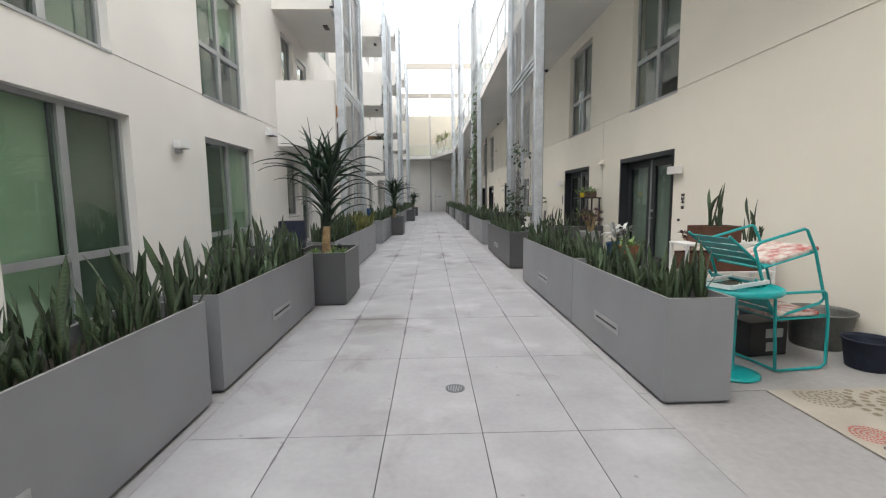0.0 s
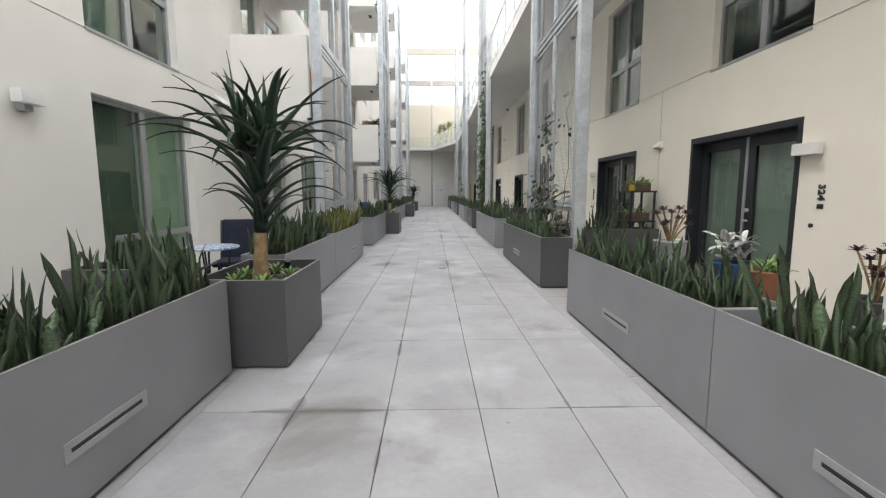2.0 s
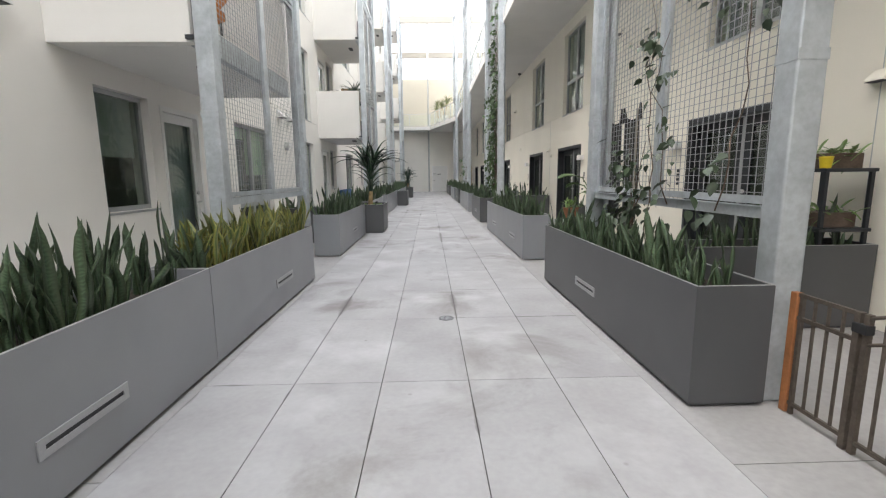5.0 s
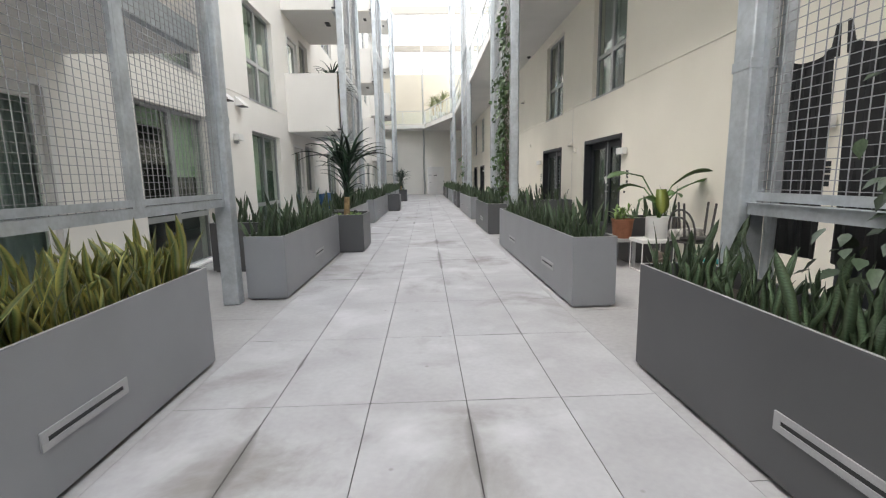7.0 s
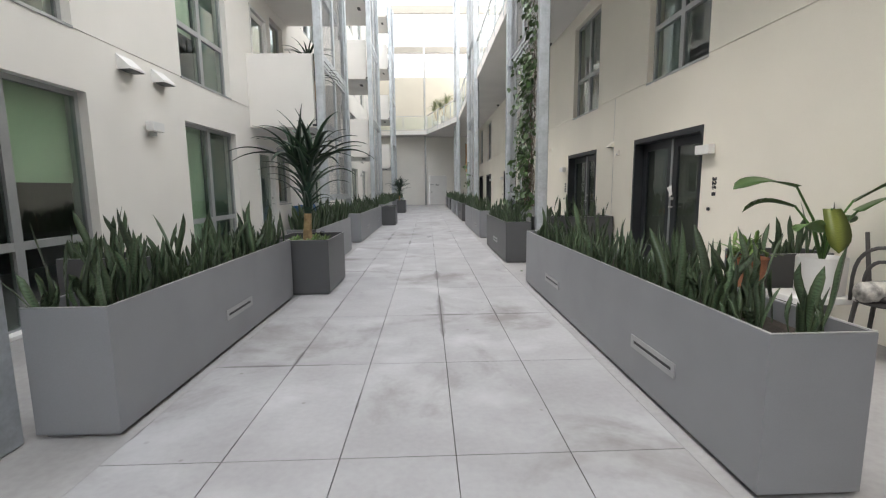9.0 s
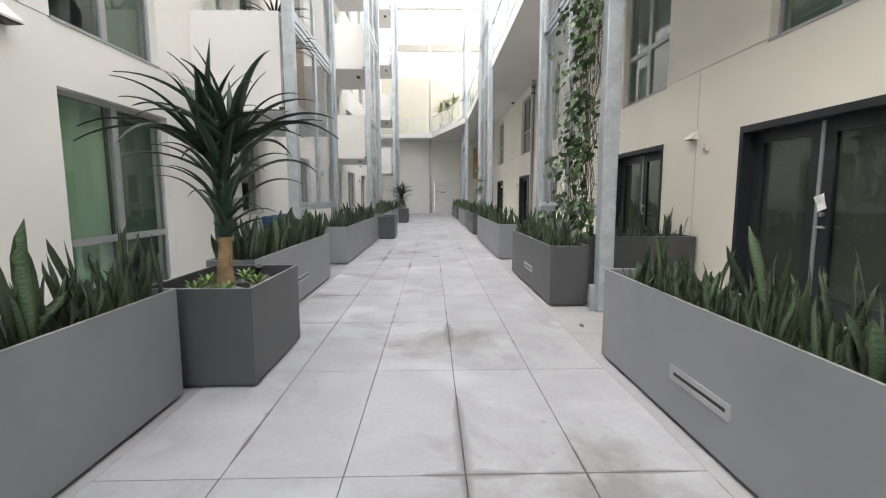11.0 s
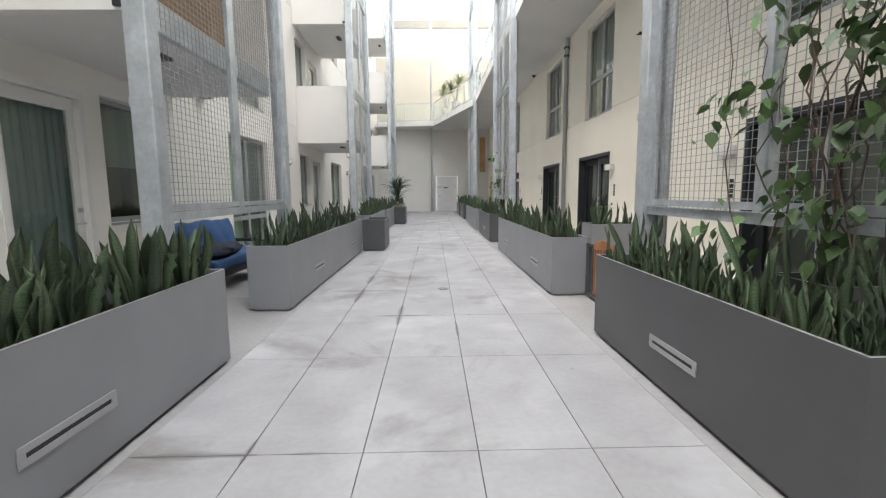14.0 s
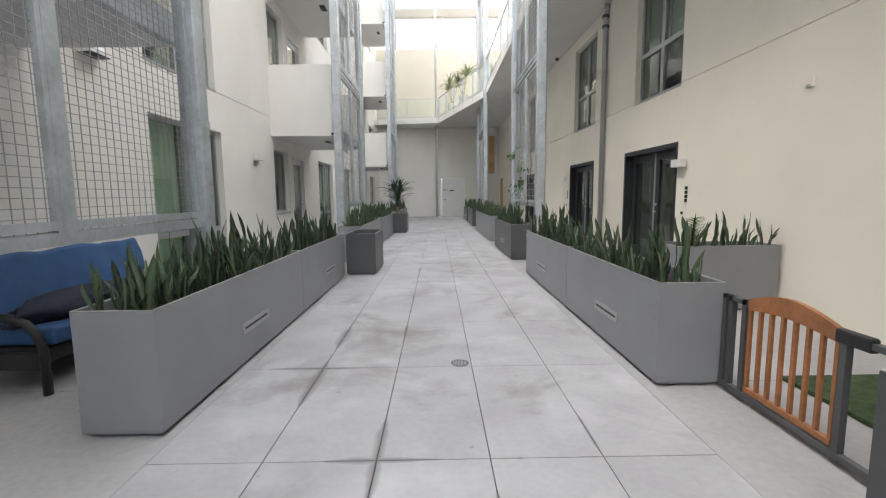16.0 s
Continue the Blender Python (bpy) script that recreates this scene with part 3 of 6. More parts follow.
for i, (ya, yb, zt) in enumerate(door_r):
    d = tagged(new(f"door_{i + 1}"), "dark charcoal double door with tall glazed leaves", "", "", "structure")
    f = WR
    bm = bmnew()
    box(bm, f - 0.012, f + 0.26, ya - 0.001, ya + 0.06, 0, zt + 0.02)
    part("jamb", bm, M_DARKFRAME, d)
    bm = bmnew()
    box(bm, f - 0.012, f + 0.26, yb - 0.06, yb + 0.001, 0, zt + 0.02)
    part("jamb", bm, M_DARKFRAME, d)
    bm = bmnew()
    box(bm, f - 0.012, f + 0.26, ya + 0.06, yb - 0.06, zt - 0.06, zt + 0.02)
    part("head", bm, M_DARKFRAME, d)
    mid = (ya + yb) / 2
    for u, v in ((ya + 0.065, mid - 0.015), (mid + 0.015, yb - 0.065)):
        bm = bmnew()
        g = 0.13
        x0, x1 = f + 0.15, f + 0.195
        box(bm, x0, x1, u, u + g, 0.02, zt - 0.065)
        box(bm, x0, x1, v - g, v, 0.02, zt - 0.065)
        box(bm, x0, x1, u + g, v - g, zt - 0.065 - g, zt - 0.065)
        box(bm, x0, x1, u + g, v - g, 0.02, 0.30)
        leaf = part("door_leaf", bm, M_DOORGREY, d)
        bm = bmnew()
        box(bm, f + 0.168, f + 0.176, u + g, v - g, 0.30, zt - 0.065 - g)
        part("pane", bm, M_GLASS, leaf).visible_shadow = False
        # added sheet behind the pane; its dark colour makes the glass read unlit
        bm = bmnew()
        box(bm, f + 0.215, f + 0.222, u + 0.02, v - 0.02, 0.05, zt - 0.07)
        part("blind", bm, M_BLIND2 if 7 < ya < 8 else M_DARKBACK, d, "backing sheet behind the glass, mostly darkened for the unlit room")
    bm = bmnew()
    box(bm, f + 0.135, f + 0.15, mid - 0.02, mid + 0.02, 0.02, zt - 0.07)
    part("astragal", bm, M_ALU, d, "pale metal meeting strip")
    bm = bmnew()
    tube(bm, [(f + 0.15, mid - 0.07, 1.0), (f + 0.09, mid - 0.07, 1.0), (f + 0.085, mid - 0.17, 1.0)], 0.011)
    lathe(bm, [(0.028, 0), (0.028, 0.01)], (0, 0, 0), 14)
    part("door_handle", bm, M_RIM, d, "brushed lever handle")
    bm = bmnew()
    tube(bm, [(f + 0.15, mid - 0.07, 1.13), (f + 0.12, mid - 0.07, 1.13)], 0.025, 12)
    part("deadbolt", bm, M_RIM, d)
    # lamp and number on the pier before the door
    first = i % 2 == 0
    ly = ya - 0.15 if first else yb + 0.30
    ny = ya - 0.22 if first else yb + 0.30
    lamp = thing("wall_lamp", "white boxy wall lamp on the stucco beside a door", "lamp", "patio wall lamps", Matrix.Translation((f, ly, 1.80)))
    bm = bmnew()
    box(bm, -0.11, -0.02, -0.15, 0.15, -0.06, 0.06, 0.006)
    part("shade", bm, M_WHITE, lamp)
    bm = bmnew()
    box(bm, -0.02, 0, -0.06, 0.06, -0.05, 0.05)
    part("back_plate", bm, M_WHITE, lamp)
    sign = thing("number_plate", "dark raised house number reading downwards", "sign", "house numbers", Matrix.Translation((f, ny, 1.44)))
    number = {7.08: "324", 17.78: "326"}.get(ya)
    if number:
        digits(number, Matrix(((0, 0, -1, -0.002), (0, -1, 0, -0.05), (-1, 0, 0, 0), (0, 0, 0, 1))), sign)
    else:
        for k in range(3):
            bm = bmnew()
            box(bm, -0.008, -0.002, -0.125, -0.05, -0.055 - k * 0.064, -0.006 - k * 0.064)
            part("character", bm, M_DARKFRAME, sign)
    bm = bmnew()
    box(bm, -0.008, -0.002, -0.122, -0.05, -0.245, -0.198)
    part("last_character", bm, M_DARKFRAME, sign)
    bm = bmnew()
    tube(bm, [(-0.02, 0, -0.42), (0, 0, -0.42)], 0.022, 12)
    part("bell_button", bm, M_DARKFRAME, sign)

t = thing("paper_note", "white paper note hanging from a door handle", "paper", "", pose(WR + 0.075, 18.72, 1.32, 0, 0, 90) @ pose(0, 0, 0, 0, 22, 0))
bm = bmnew()
rows = [[bm.verts.new((x, 0.01 * math.sin(z * 30 + x * 20), z)) for x in (-0.055, -0.02, 0.02, 0.055)] for z in (-0.16, -0.08, 0.0)]
for q, w in zip(rows, rows[1:]):
    for k in range(3):
        bm.faces.new((q[k], q[k + 1], w[k + 1], w[k]))
part("sheet", bm, M_WHITE, t)

for i, (ya, yb, za, zb) in enumerate(door_l):
    d = tagged(new(f"door_{100 + i}"), "white-framed glazed balcony door", "", "", "structure")
    f = WL
    bm = bmnew()
    box(bm, f - 0.14, f + 0.012, ya, ya + 0.06, za, zb)
    box(bm, f - 0.14, f + 0.012, yb - 0.06, yb, za, zb)
    box(bm, f - 0.14, f + 0.012, ya + 0.06, yb - 0.06, zb - 0.07, zb)
    part("frame", bm, M_WHITE, d)
    bm = bmnew()
    u, v = ya + 0.065, yb - 0.065
    box(bm, f - 0.10, f - 0.055, u, u + 0.085, za + 0.01, zb - 0.075)
    box(bm, f - 0.10, f - 0.055, v - 0.085, v, za + 0.01, zb - 0.075)
    box(bm, f - 0.10, f - 0.055, u + 0.085, v - 0.085, zb - 0.2, zb - 0.075)
    box(bm, f - 0.10, f - 0.055, u + 0.085, v - 0.085, za + 0.01, za + 0.25)
    leaf = part("door_leaf", bm, M_WHITE, d)
    bm = bmnew()
    box(bm, f - 0.082, f - 0.074, u + 0.085, v - 0.085, za + 0.25, zb - 0.2)
    part("pane", bm, M_GLASS, leaf).visible_shadow = False
    bm = bmnew()
    n = 48
    edge = [(f - 0.165 + 0.012 * math.cos(q * 1.3), u + (v - u) * q / n) for q in range(n + 1)]
    lo = [bm.verts.new((x, y, za + 0.01)) for x, y in edge]
    hi = [bm.verts.new((x, y, zb)) for x, y in edge]
    for q in range(n):
        bm.faces.new((lo[q], lo[q + 1], hi[q + 1], hi[q]))
    part("curtain", bm, M_BAYCURTAIN, d, "pleated blue-grey backing sheet behind the glass, mostly darkened for the unlit room", True)
    if za < 1:
        bm = bmnew()
        tube(bm, [(f - 0.055, v - 0.055, 1.0), (f - 0.0, v - 0.055, 1.0), (f - 0.0, v - 0.17, 1.0)], 0.011)
        part("door_handle", bm, M_RIM, d)
        bm = bmnew()
        tube(bm, [(f - 0.055, v - 0.055, 1.14), (f - 0.025, v - 0.055, 1.14)], 0.026, 12)
        part("deadbolt", bm, M_RIM, d)

bm = bmnew()
box(bm, 0.16, 1.59, Y1 + 0.40, Y1 + 0.44, 0.01, 2.39)
dn = struct("door_200", bm, M_WHITE, "flush white service door in the end wall")
bm = bmnew()
box(bm, 0.22, 0.50, Y1 + 0.37, Y1 + 0.40, 1.62, 1.72)
part("sign_plate", bm, M_RIM, dn)
bm = bmnew()
box(bm, 0.66, 0.95, Y1 + 0.37, Y1 + 0.40, 1.60, 1.66)
part("sign_plate", bm, M_DARKFRAME, dn)
bm = bmnew()
tube(bm, [(0.3, Y1 + 0.40, 1.05), (0.3, Y1 + 0.34, 1.05), (0.42, Y1 + 0.34, 1.05)], 0.015)
part("door_handle", bm, M_DARKFRAME, dn)

# warm-lit strip put in as an orange panel; its frame is made up
bm = bmnew()
box(bm, 3.16, 3.46, Y1 + 0.385, Y1 + 0.399, 2.7, 4.95)
we = struct("window_200", bm, M_WARMLIT, "narrow orange panel painted for warm light on the end wall")
bm = bmnew()
for q in ((3.12, 3.16, 2.66, 4.99), (3.46, 3.50, 2.66, 4.99)):
    box(bm, q[0], q[1], Y1 + 0.37, Y1 + 0.40, q[2], q[3])
box(bm, 3.16, 3.46, Y1 + 0.37, Y1 + 0.40, 4.95, 4.99)
box(bm, 3.16, 3.46, Y1 + 0.37, Y1 + 0.40, 2.66, 2.70)
part("strip_frame", bm, M_ALU, we)
bm = bmnew()
box(bm, WR - 0.03, WR - 0.002, 47.3, 48.2, 0.0, 2.3)
de = struct("door_201", bm, M_OCHRE, "ochre door at the far end of the stucco wall")
bm = bmnew()
tube(bm, [(WR - 0.03, 47.4, 1.05), (WR - 0.08, 47.4, 1.05), (WR - 0.08, 47.52, 1.05)], 0.012)
part("door_handle", bm, M_RIM, de)

# ---- left balconies ----
for y in BALCONIES:
    for k in range(4 if y > YSTEP else 3):
        z = 2.67 + k * STOREY
        b = thing("balcony", "white plastered balcony with a solid end parapet", "balcony", "stacked balconies", Matrix.Translation((WL, y, z)))
        bm = bmnew()
        box(bm, 0, 1.32, 0.12, 3.0, 0, 0.30)
        part("slab", bm, M_SOFFIT, b)
        bm = bmnew()
        box(bm, 0, 1.38, 0, 0.12, 0, 1.52, 0.004)
        part("end_parapet", bm, M_WALL_L, b)
        bm = bmnew()
        box(bm, 0, 1.38, 3.0, 3.12, 0, 1.52, 0.004)
        part("end_parapet", bm, M_WALL_L, b)
        bm = bmnew()
        box(bm, 1.32, 1.40, 0.12, 3.0, -0.01, 0.24)
        part("edge_channel", bm, M_STEEL, b, "galvanised steel slab edge")
        bm = bmnew()
        box(bm, 0.95, 1.07, 0.95, 1.25, -0.025, 0.0)
        part("soffit_light", bm, M_BLACK, b, "small dark recessed soffit light")
        bm = bmnew()
        box(bm, 1.34, 1.46, -0.035, -0.002, 0.02, 0.06)
        box(bm, 1.42, 1.46, -0.03, 0.0, 0.06, 0.55)
        part("fixing_bracket", bm, M_DARKFRAME, b, "dark steel strap tying the parapet to the post")


# ---- steel bays with wire mesh ----
def steel_bay(x, y, s, far):
    """Two tall galvanised posts, a thin middle post, rails and wire panels; s points to the wall behind."""
    L = 3.02
    t = thing("steel_trellis_bay", "tall galvanised steel frame with wire mesh panels", "trellis", "steel trellis bays", Matrix.Translation((x, y, 0)))
    H = 13.4 if far else 10.4
    bm = bmnew()
    box(bm, -0.085, 0.085, -0.08, 0.08, 0, H, 0.012)
    if s > 0:
        tube(bm, [(0.10, 0.12, 0.0), (0.10, 0.12, H)], 0.04, 10)
    me = mesh_of("post", bm, M_STEEL)
    piece("post", me, t, Matrix.Identity(4))
    piece("post", me, t, Matrix.Translation((0, L, 0)) @ Matrix.Diagonal((1, -1, 1, 1)))
    bm = bmnew()
    box(bm, -0.088, 0.088, -0.083, 0.083, 1.95, 2.01, 0.002)
    splice = mesh_of("splice_plate", bm, M_STEEL)
    bm = bmnew()
    box(bm, -0.15, -0.088, -0.01, 0.06, 0, 0.30, 0.004)
    foot = mesh_of("foot_plate", bm, M_STEEL)
    for yy in (0, L):
        piece("splice_plate", splice, t, Matrix.Translation((0, yy, 0)))
        if s > 0:
            piece("foot_plate", foot, t, Matrix.Translation((0, yy, 0)))
    zs = [1.08, 4.12, 7.22, 10.3, 13.4] if far else [1.08, 4.12, 7.22, 10.3]
    for z in zs[:-1]:
        for w in (z, z + 2.93):
            bm = bmnew()
            box(bm, -0.035, 0.035, 0.09, L - 0.09, w, w + 0.07)
            box(bm, -0.05, 0.02, 0.09, L - 0.09, w + 0.07, w + 0.075)
            part("rail", bm, M_STEEL, t)
        bm = bmnew()
        box(bm, -0.03, 0.03, L / 2 - 0.035, L / 2 + 0.035, z + 0.07, z + 2.93)
        part("middle_post", bm, M_STEEL, t)
        if z > 2:
            bm = bmnew()
            box(bm, -0.09, 0.05, L - 0.36, L - 0.26, z - 0.13, z + 0.13, 0.01)
            part("lock_box", bm, M_STEEL, t)
        for a, b in ((0.1, L / 2 - 0.04), (L / 2 + 0.04, L - 0.1)):
            bm = bmnew()
            p = 0.054 if not far else 0.13
            r = 0.0021 if not far else 0.0038
            box(bm, -0.012, 0.028, a - 0.02, a + 0.03, z + 0.07, z + 2.93)
            box(bm, -0.012, 0.028, b - 0.03, b + 0.02, z + 0.07, z + 2.93)
            box(bm, -0.012, 0.028, a + 0.03, b - 0.03, z + 0.085, z + 0.135)
            box(bm, -0.012, 0.028, a + 0.03, b - 0.03, z + 2.86, z + 2.91)
            part("panel_frame", bm, M_STEEL, t)
            bm = bmnew()
            for q in np.arange(a + p / 2, b, p * 1.25):
                box(bm, -r, r, q - r, q + r, z + 0.07, z + 2.93)
            for q in np.arange(z + 0.10, z + 2.93, p):
                box(bm, r, 3 * r, a, b, q - r, q + r)
            part("wire_mesh", bm, M_WIRE, t, "square galvanised wire mesh")["kind"] = "stuff"
    return t


for y in LEFT_BAYS:
    steel_bay(-2.26, y, -1, y > 25)
for y in RIGHT_BAYS:
    steel_bay(1.92, y, 1, y > 25)

t = thing("steel_column", "slender white column before the end wall", "column", "", Matrix.Translation((-0.14, 48.6, 0)))
bm = bmnew()
tube(bm, [(0, 0, 0), (0, 0, GZ)], 0.075, 14)
tube(bm, [(0, 0, GZ + 0.3), (0, 0, 14.7)], 0.075, 14)
part("shaft", bm, M_COLUMN, t, "", True)
bm = bmnew()
lathe(bm, [(0.13, 0.0), (0.13, 0.02), (0.08, 0.03)], (0, 0, 0), 16)
part("base_plate", bm, M_COLUMN, t)

# ---- planters ----
def planter(x0, x1, y0, y1, h, material, label, slots=(), face=None, name="planter"):
    """A folded sheet-metal trough with a pale rim, soil and slotted plates in its long face."""
    cx, cy = (x0 + x1) / 2, (y0 + y1) / 2
    t = thing(name, label, "planter", "courtyard planters", Matrix.Translation((cx, cy, 0)))
    a, b = (x1 - x0) / 2, (y1 - y0) / 2
    w = 0.02
    bm = bmnew()
    ring = lambda i, z: [bm.verts.new((sx * (a - i), sy * (b - i), z)) for sx, sy in ((-1, -1), (1, -1), (1, 1), (-1, 1))]
    r = [ring(0.03, 0.0), ring(0.03, 0.025), ring(0, 0.025), ring(0, h - 0.004), ring(0.004, h), ring(w, h), ring(w, h - 0.14)]
    for p, q in zip(r, r[1:]):
        for k in range(4):
            bm.faces.new((p[k], p[(k + 1) % 4], q[(k + 1) % 4], q[k]))
    bm.faces.new(r[0][::-1])
    bm.faces.new(r[-1])
    part("body", bm, material, t)
    bm = bmnew()
    for sx, sy in ((1, 0), (-1, 0), (0, 1), (0, -1)):
        if sx:
            box(bm, sx * a - 0.011 * (sx > 0), sx * a + 0.011 * (sx < 0), -b, b, h + 0.0005, h + 0.0035)
        else:
            box(bm, -a + 0.011, a - 0.011, sy * b - 0.011 * (sy > 0), sy * b + 0.011 * (sy < 0), h + 0.0005, h + 0.0035)
    part("rim", bm, M_RIM, t, "bare pale metal rim")
    bm = bmnew()
    n = 6
    m2 = max(3, int(b * 10))
    vv = [[bm.verts.new((-a + w + (2 * a - 2 * w) * i / n, -b + w + (2 * b - 2 * w) * j / m2, h - 0.10 + 0.02 * noise.noise((i * 3.1 + cx, j * 2.7 + cy, 0)))) for j in range(m2 + 1)] for i in range(n + 1)]
    for i in range(n):
        for j in range(m2):
            bm.faces.new((vv[i][j], vv[i + 1][j], vv[i + 1][j + 1], vv[i][j + 1]))
    part("soil", bm, M_SOIL, t, "dark potting soil")
    s = face or 0
    for ys in slots:
        f = s * a
        y = ys - cy
        bm2 = bmnew()
        X = sorted((f, f + s * 0.008))
        z0, z1, g = 0.25, 0.335, 0.031
        box(bm2, *X, y - 0.27, y + 0.27, z0, z0 + g)
        box(bm2, *X, y - 0.27, y + 0.27, z1 - g, z1)
        box(bm2, *X, y - 0.27, y - 0.235, z0 + g, z1 - g)
        box(bm2, *X, y + 0.235, y + 0.27, z0 + g, z1 - g)
        pl = part("slot_plate", bm2, M_SLOT, t, "pale slotted drain plate")
        bm2 = bmnew()
        box(bm2, *sorted((f + s * 0.0005, f + s * 0.003)), y - 0.235, y + 0.235, z0 + g, z1 - g)
        part("slot", bm2, M_BLACK, pl)
    return t


# leaf meshes shared by all plants of a kind
def leaf_mesh(name, length, width, bend, twist, material, thick=0.006, n=7, hang=0.0, taper=False, sway=0.0, phase=0.0):
    """A strap leaf from its foot upwards, with a keeled section, bent towards +x."""
    bm = bmnew()
    lay = bm.verts.layers.float.new("edge")
    rows = []
    ang = 0.0
    p = Vector((0, 0, 0))
    for i in range(n + 1):
        u = i / n
        a = bend * u ** 1.5 + hang * max(0, u - 0.4) ** 1.2
        d = Vector((math.sin(a), 0, math.cos(a)))
        if i:
            p = p + d * (length / n)
        w = width * (0.62 + 0.75 * u - 0.42 * u ** 2 - 0.95 * u ** 7) if u < 1 else 0.0006
        if taper:
            w = width * (1 - u ** 1.5) ** 0.9
        w = max(w, 0.0006) / 2
        tw = twist * u
        side = Vector((0, 1, 0)) * math.cos(tw) + Vector((math.cos(a), 0, -math.sin(a))) * math.sin(tw)
        nor = d.cross(side).normalized()
        o = p + Vector((0.5, 1, 0)) * (sway * u * math.sin(phase + 5.0 * u))
        row = []
        for k, e in ((-1, 1.0), (0, 0.0), (1, 1.0), (2, 0.0)):
            q = o + side * (w * k if k < 2 else 0) + nor * (0.0 if abs(k) == 1 else (-thick if k == 0 else thick * 0.4) * (1 - u * 0.8) + 0.18 * w * (-1 if k in (0, 2) else 0))
            vv = bm.verts.new(q)
            vv[lay] = e
            row.append(vv)
        rows.append([row[0], row[1], row[2], row[3]])
    for q, w in zip(rows, rows[1:]):
        for k in range(4):
            bm.faces.new((q[k], q[(k + 1) % 4], w[(k + 1) % 4], w[k]))
    me = mesh_of(name, bm, material, True)
    return me


RS = random.Random(11)
SNAKE = [leaf_mesh("leaf", RS.uniform(0.24, 0.56), RS.uniform(0.040, 0.068), RS.uniform(-0.2, 0.45), RS.uniform(-2.0, 2.0), M_SNAKE, sway=RS.uniform(-0.045, 0.045), phase=RS.uniform(0, 3)) for i in range(26)]
SNAKE_W = [leaf_mesh("leaf", RS.uniform(0.26, 0.54), RS.uniform(0.055, 0.085), RS.uniform(-0.2, 0.4), RS.uniform(-1.4, 1.4), M_SNAKE, sway=RS.uniform(-0.04, 0.04), phase=RS.uniform(0, 3)) for i in range(16)]
SNAKE_Y = [leaf_mesh("leaf", RS.uniform(0.30, 0.52), RS.uniform(0.05, 0.075), RS.uniform(0.0, 0.6), RS.uniform(-1.4, 1.4), M_SNAKE_Y, sway=RS.uniform(-0.05, 0.05), phase=RS.uniform(0, 3)) for i in range(14)]


def snake_row(x0, x1, y0, y1, z, seed, kinds=SNAKE, density=1.0, label="tall green snake plant with banded upright leaves", grow=1.0):
    """Clumps of upright leaves along a trough."""
    rng = random.Random(seed)
    y = y0 + 0.12
    while y < y1 - 0.05:
        for cx in ((x0 + x1) / 2 - 0.10, (x0 + x1) / 2 + 0.09):
            c = (cx + rng.uniform(-0.03, 0.03), y + rng.uniform(-0.05, 0.05), z)
            t = thing("snake_plant", label, "plant", "snake plants in the troughs", Matrix.Translation(c))
            g = rng.uniform(0.8, 1.06) * grow
            for i in range(int(rng.randint(10, 13) * density)):
                r, a = rng.uniform(0.0, 0.10), rng.uniform(0, math.tau)
                lean = rng.gauss(0, 0.14)
                px = min(x1 - 0.07, max(x0 + 0.07, c[0] + r * math.cos(a))) - c[0]
                py = min(y1 - 0.06, max(y0 + 0.06, c[1] + r * math.sin(a))) - c[1]
                m = Matrix.Translation((px, py, rng.uniform(-0.03, 0.0))) @ Matrix.Rotation(a + rng.uniform(-1.2, 1.2), 4, "Z") @ Matrix.Rotation(lean + r * 1.1, 4, "Y") @ Matrix.Rotation(rng.gauss(0, 0.09), 4, "X") @ Matrix.Scale(g * rng.uniform(0.60, 1.14), 4)
                piece("leaf", rng.choice(kinds), t, m)
        y += rng.uniform(0.20, 0.27)


def far_row(x0, x1, y0, y1, z, seed):
    """A distant row of the same plant, its leaves in one mesh."""
    rng = random.Random(seed)
    bm = bmnew()
    for i in range(int((y1 - y0) * 42)):
        me = rng.choice(SNAKE)
        n0 = len(bm.verts)
        bm.from_mesh(me)
        bm.verts.ensure_lookup_table()
        m = Matrix.Translation((rng.uniform(x0 + 0.06, x1 - 0.06), rng.uniform(y0 + 0.05, y1 - 0.05), z)) @ Matrix.Rotation(rng.uniform(0, math.tau), 4, "Z") @ Matrix.Rotation(rng.gauss(0, 0.16), 4, "Y") @ Matrix.Scale(rng.uniform(0.7, 1.1), 4)
        for v in bm.verts[n0:]:
            v.co = m @ v.co
    tagged(part("snake_plant_row", bm, M_SNAKE, smooth=True), "distant row of dark green snake plants in a trough", "plant", "", "stuff")


LX0, LX1, RX0, RX1, PH = -2.15, -1.70, 1.36, 1.81, 0.728
GREY, DARK = "mid-grey powder-coated metal trough planter", "charcoal powder-coated metal trough planter"
left = [(-1.6, 0.57, 0, []), (0.585, 2.85, 0, [1.2]), (3.04, 5.62, 0, [4.35]), (6.95, 9.375, 0, [8.15]), (9.385, 12.21, 0, [10.98]), (14.02, 17.2, 0, [15.63]), (18.5, 21.55, 0, [20.03]),
        (23.05, 25.735, 0, [24.4]), (25.745, 28.1, 0, [27.1])]
seed = 1
for a, b, dk, sl in left:
    planter(LX0, LX1, a, b, PH, M_PLANT_L, GREY, sl, 1)
    seed += 1
    if 9.3 < a < 9.5:
        snake_row(LX0, LX1, a, a + 0.25, PH - 0.10, seed)
        snake_row(LX0, LX1, a + 0.2, b, PH - 0.10, seed + 50, SNAKE_Y, 1.15, "variegated snake plant with yellow-edged leaves")
    elif a > 25 or a < 0:
        far_row(LX0, LX1, a, b, PH - 0.10, seed)
    else:
        snake_row(LX0, LX1, a, b, PH - 0.10, seed, SNAKE_W if 18 < a < 19 else SNAKE)
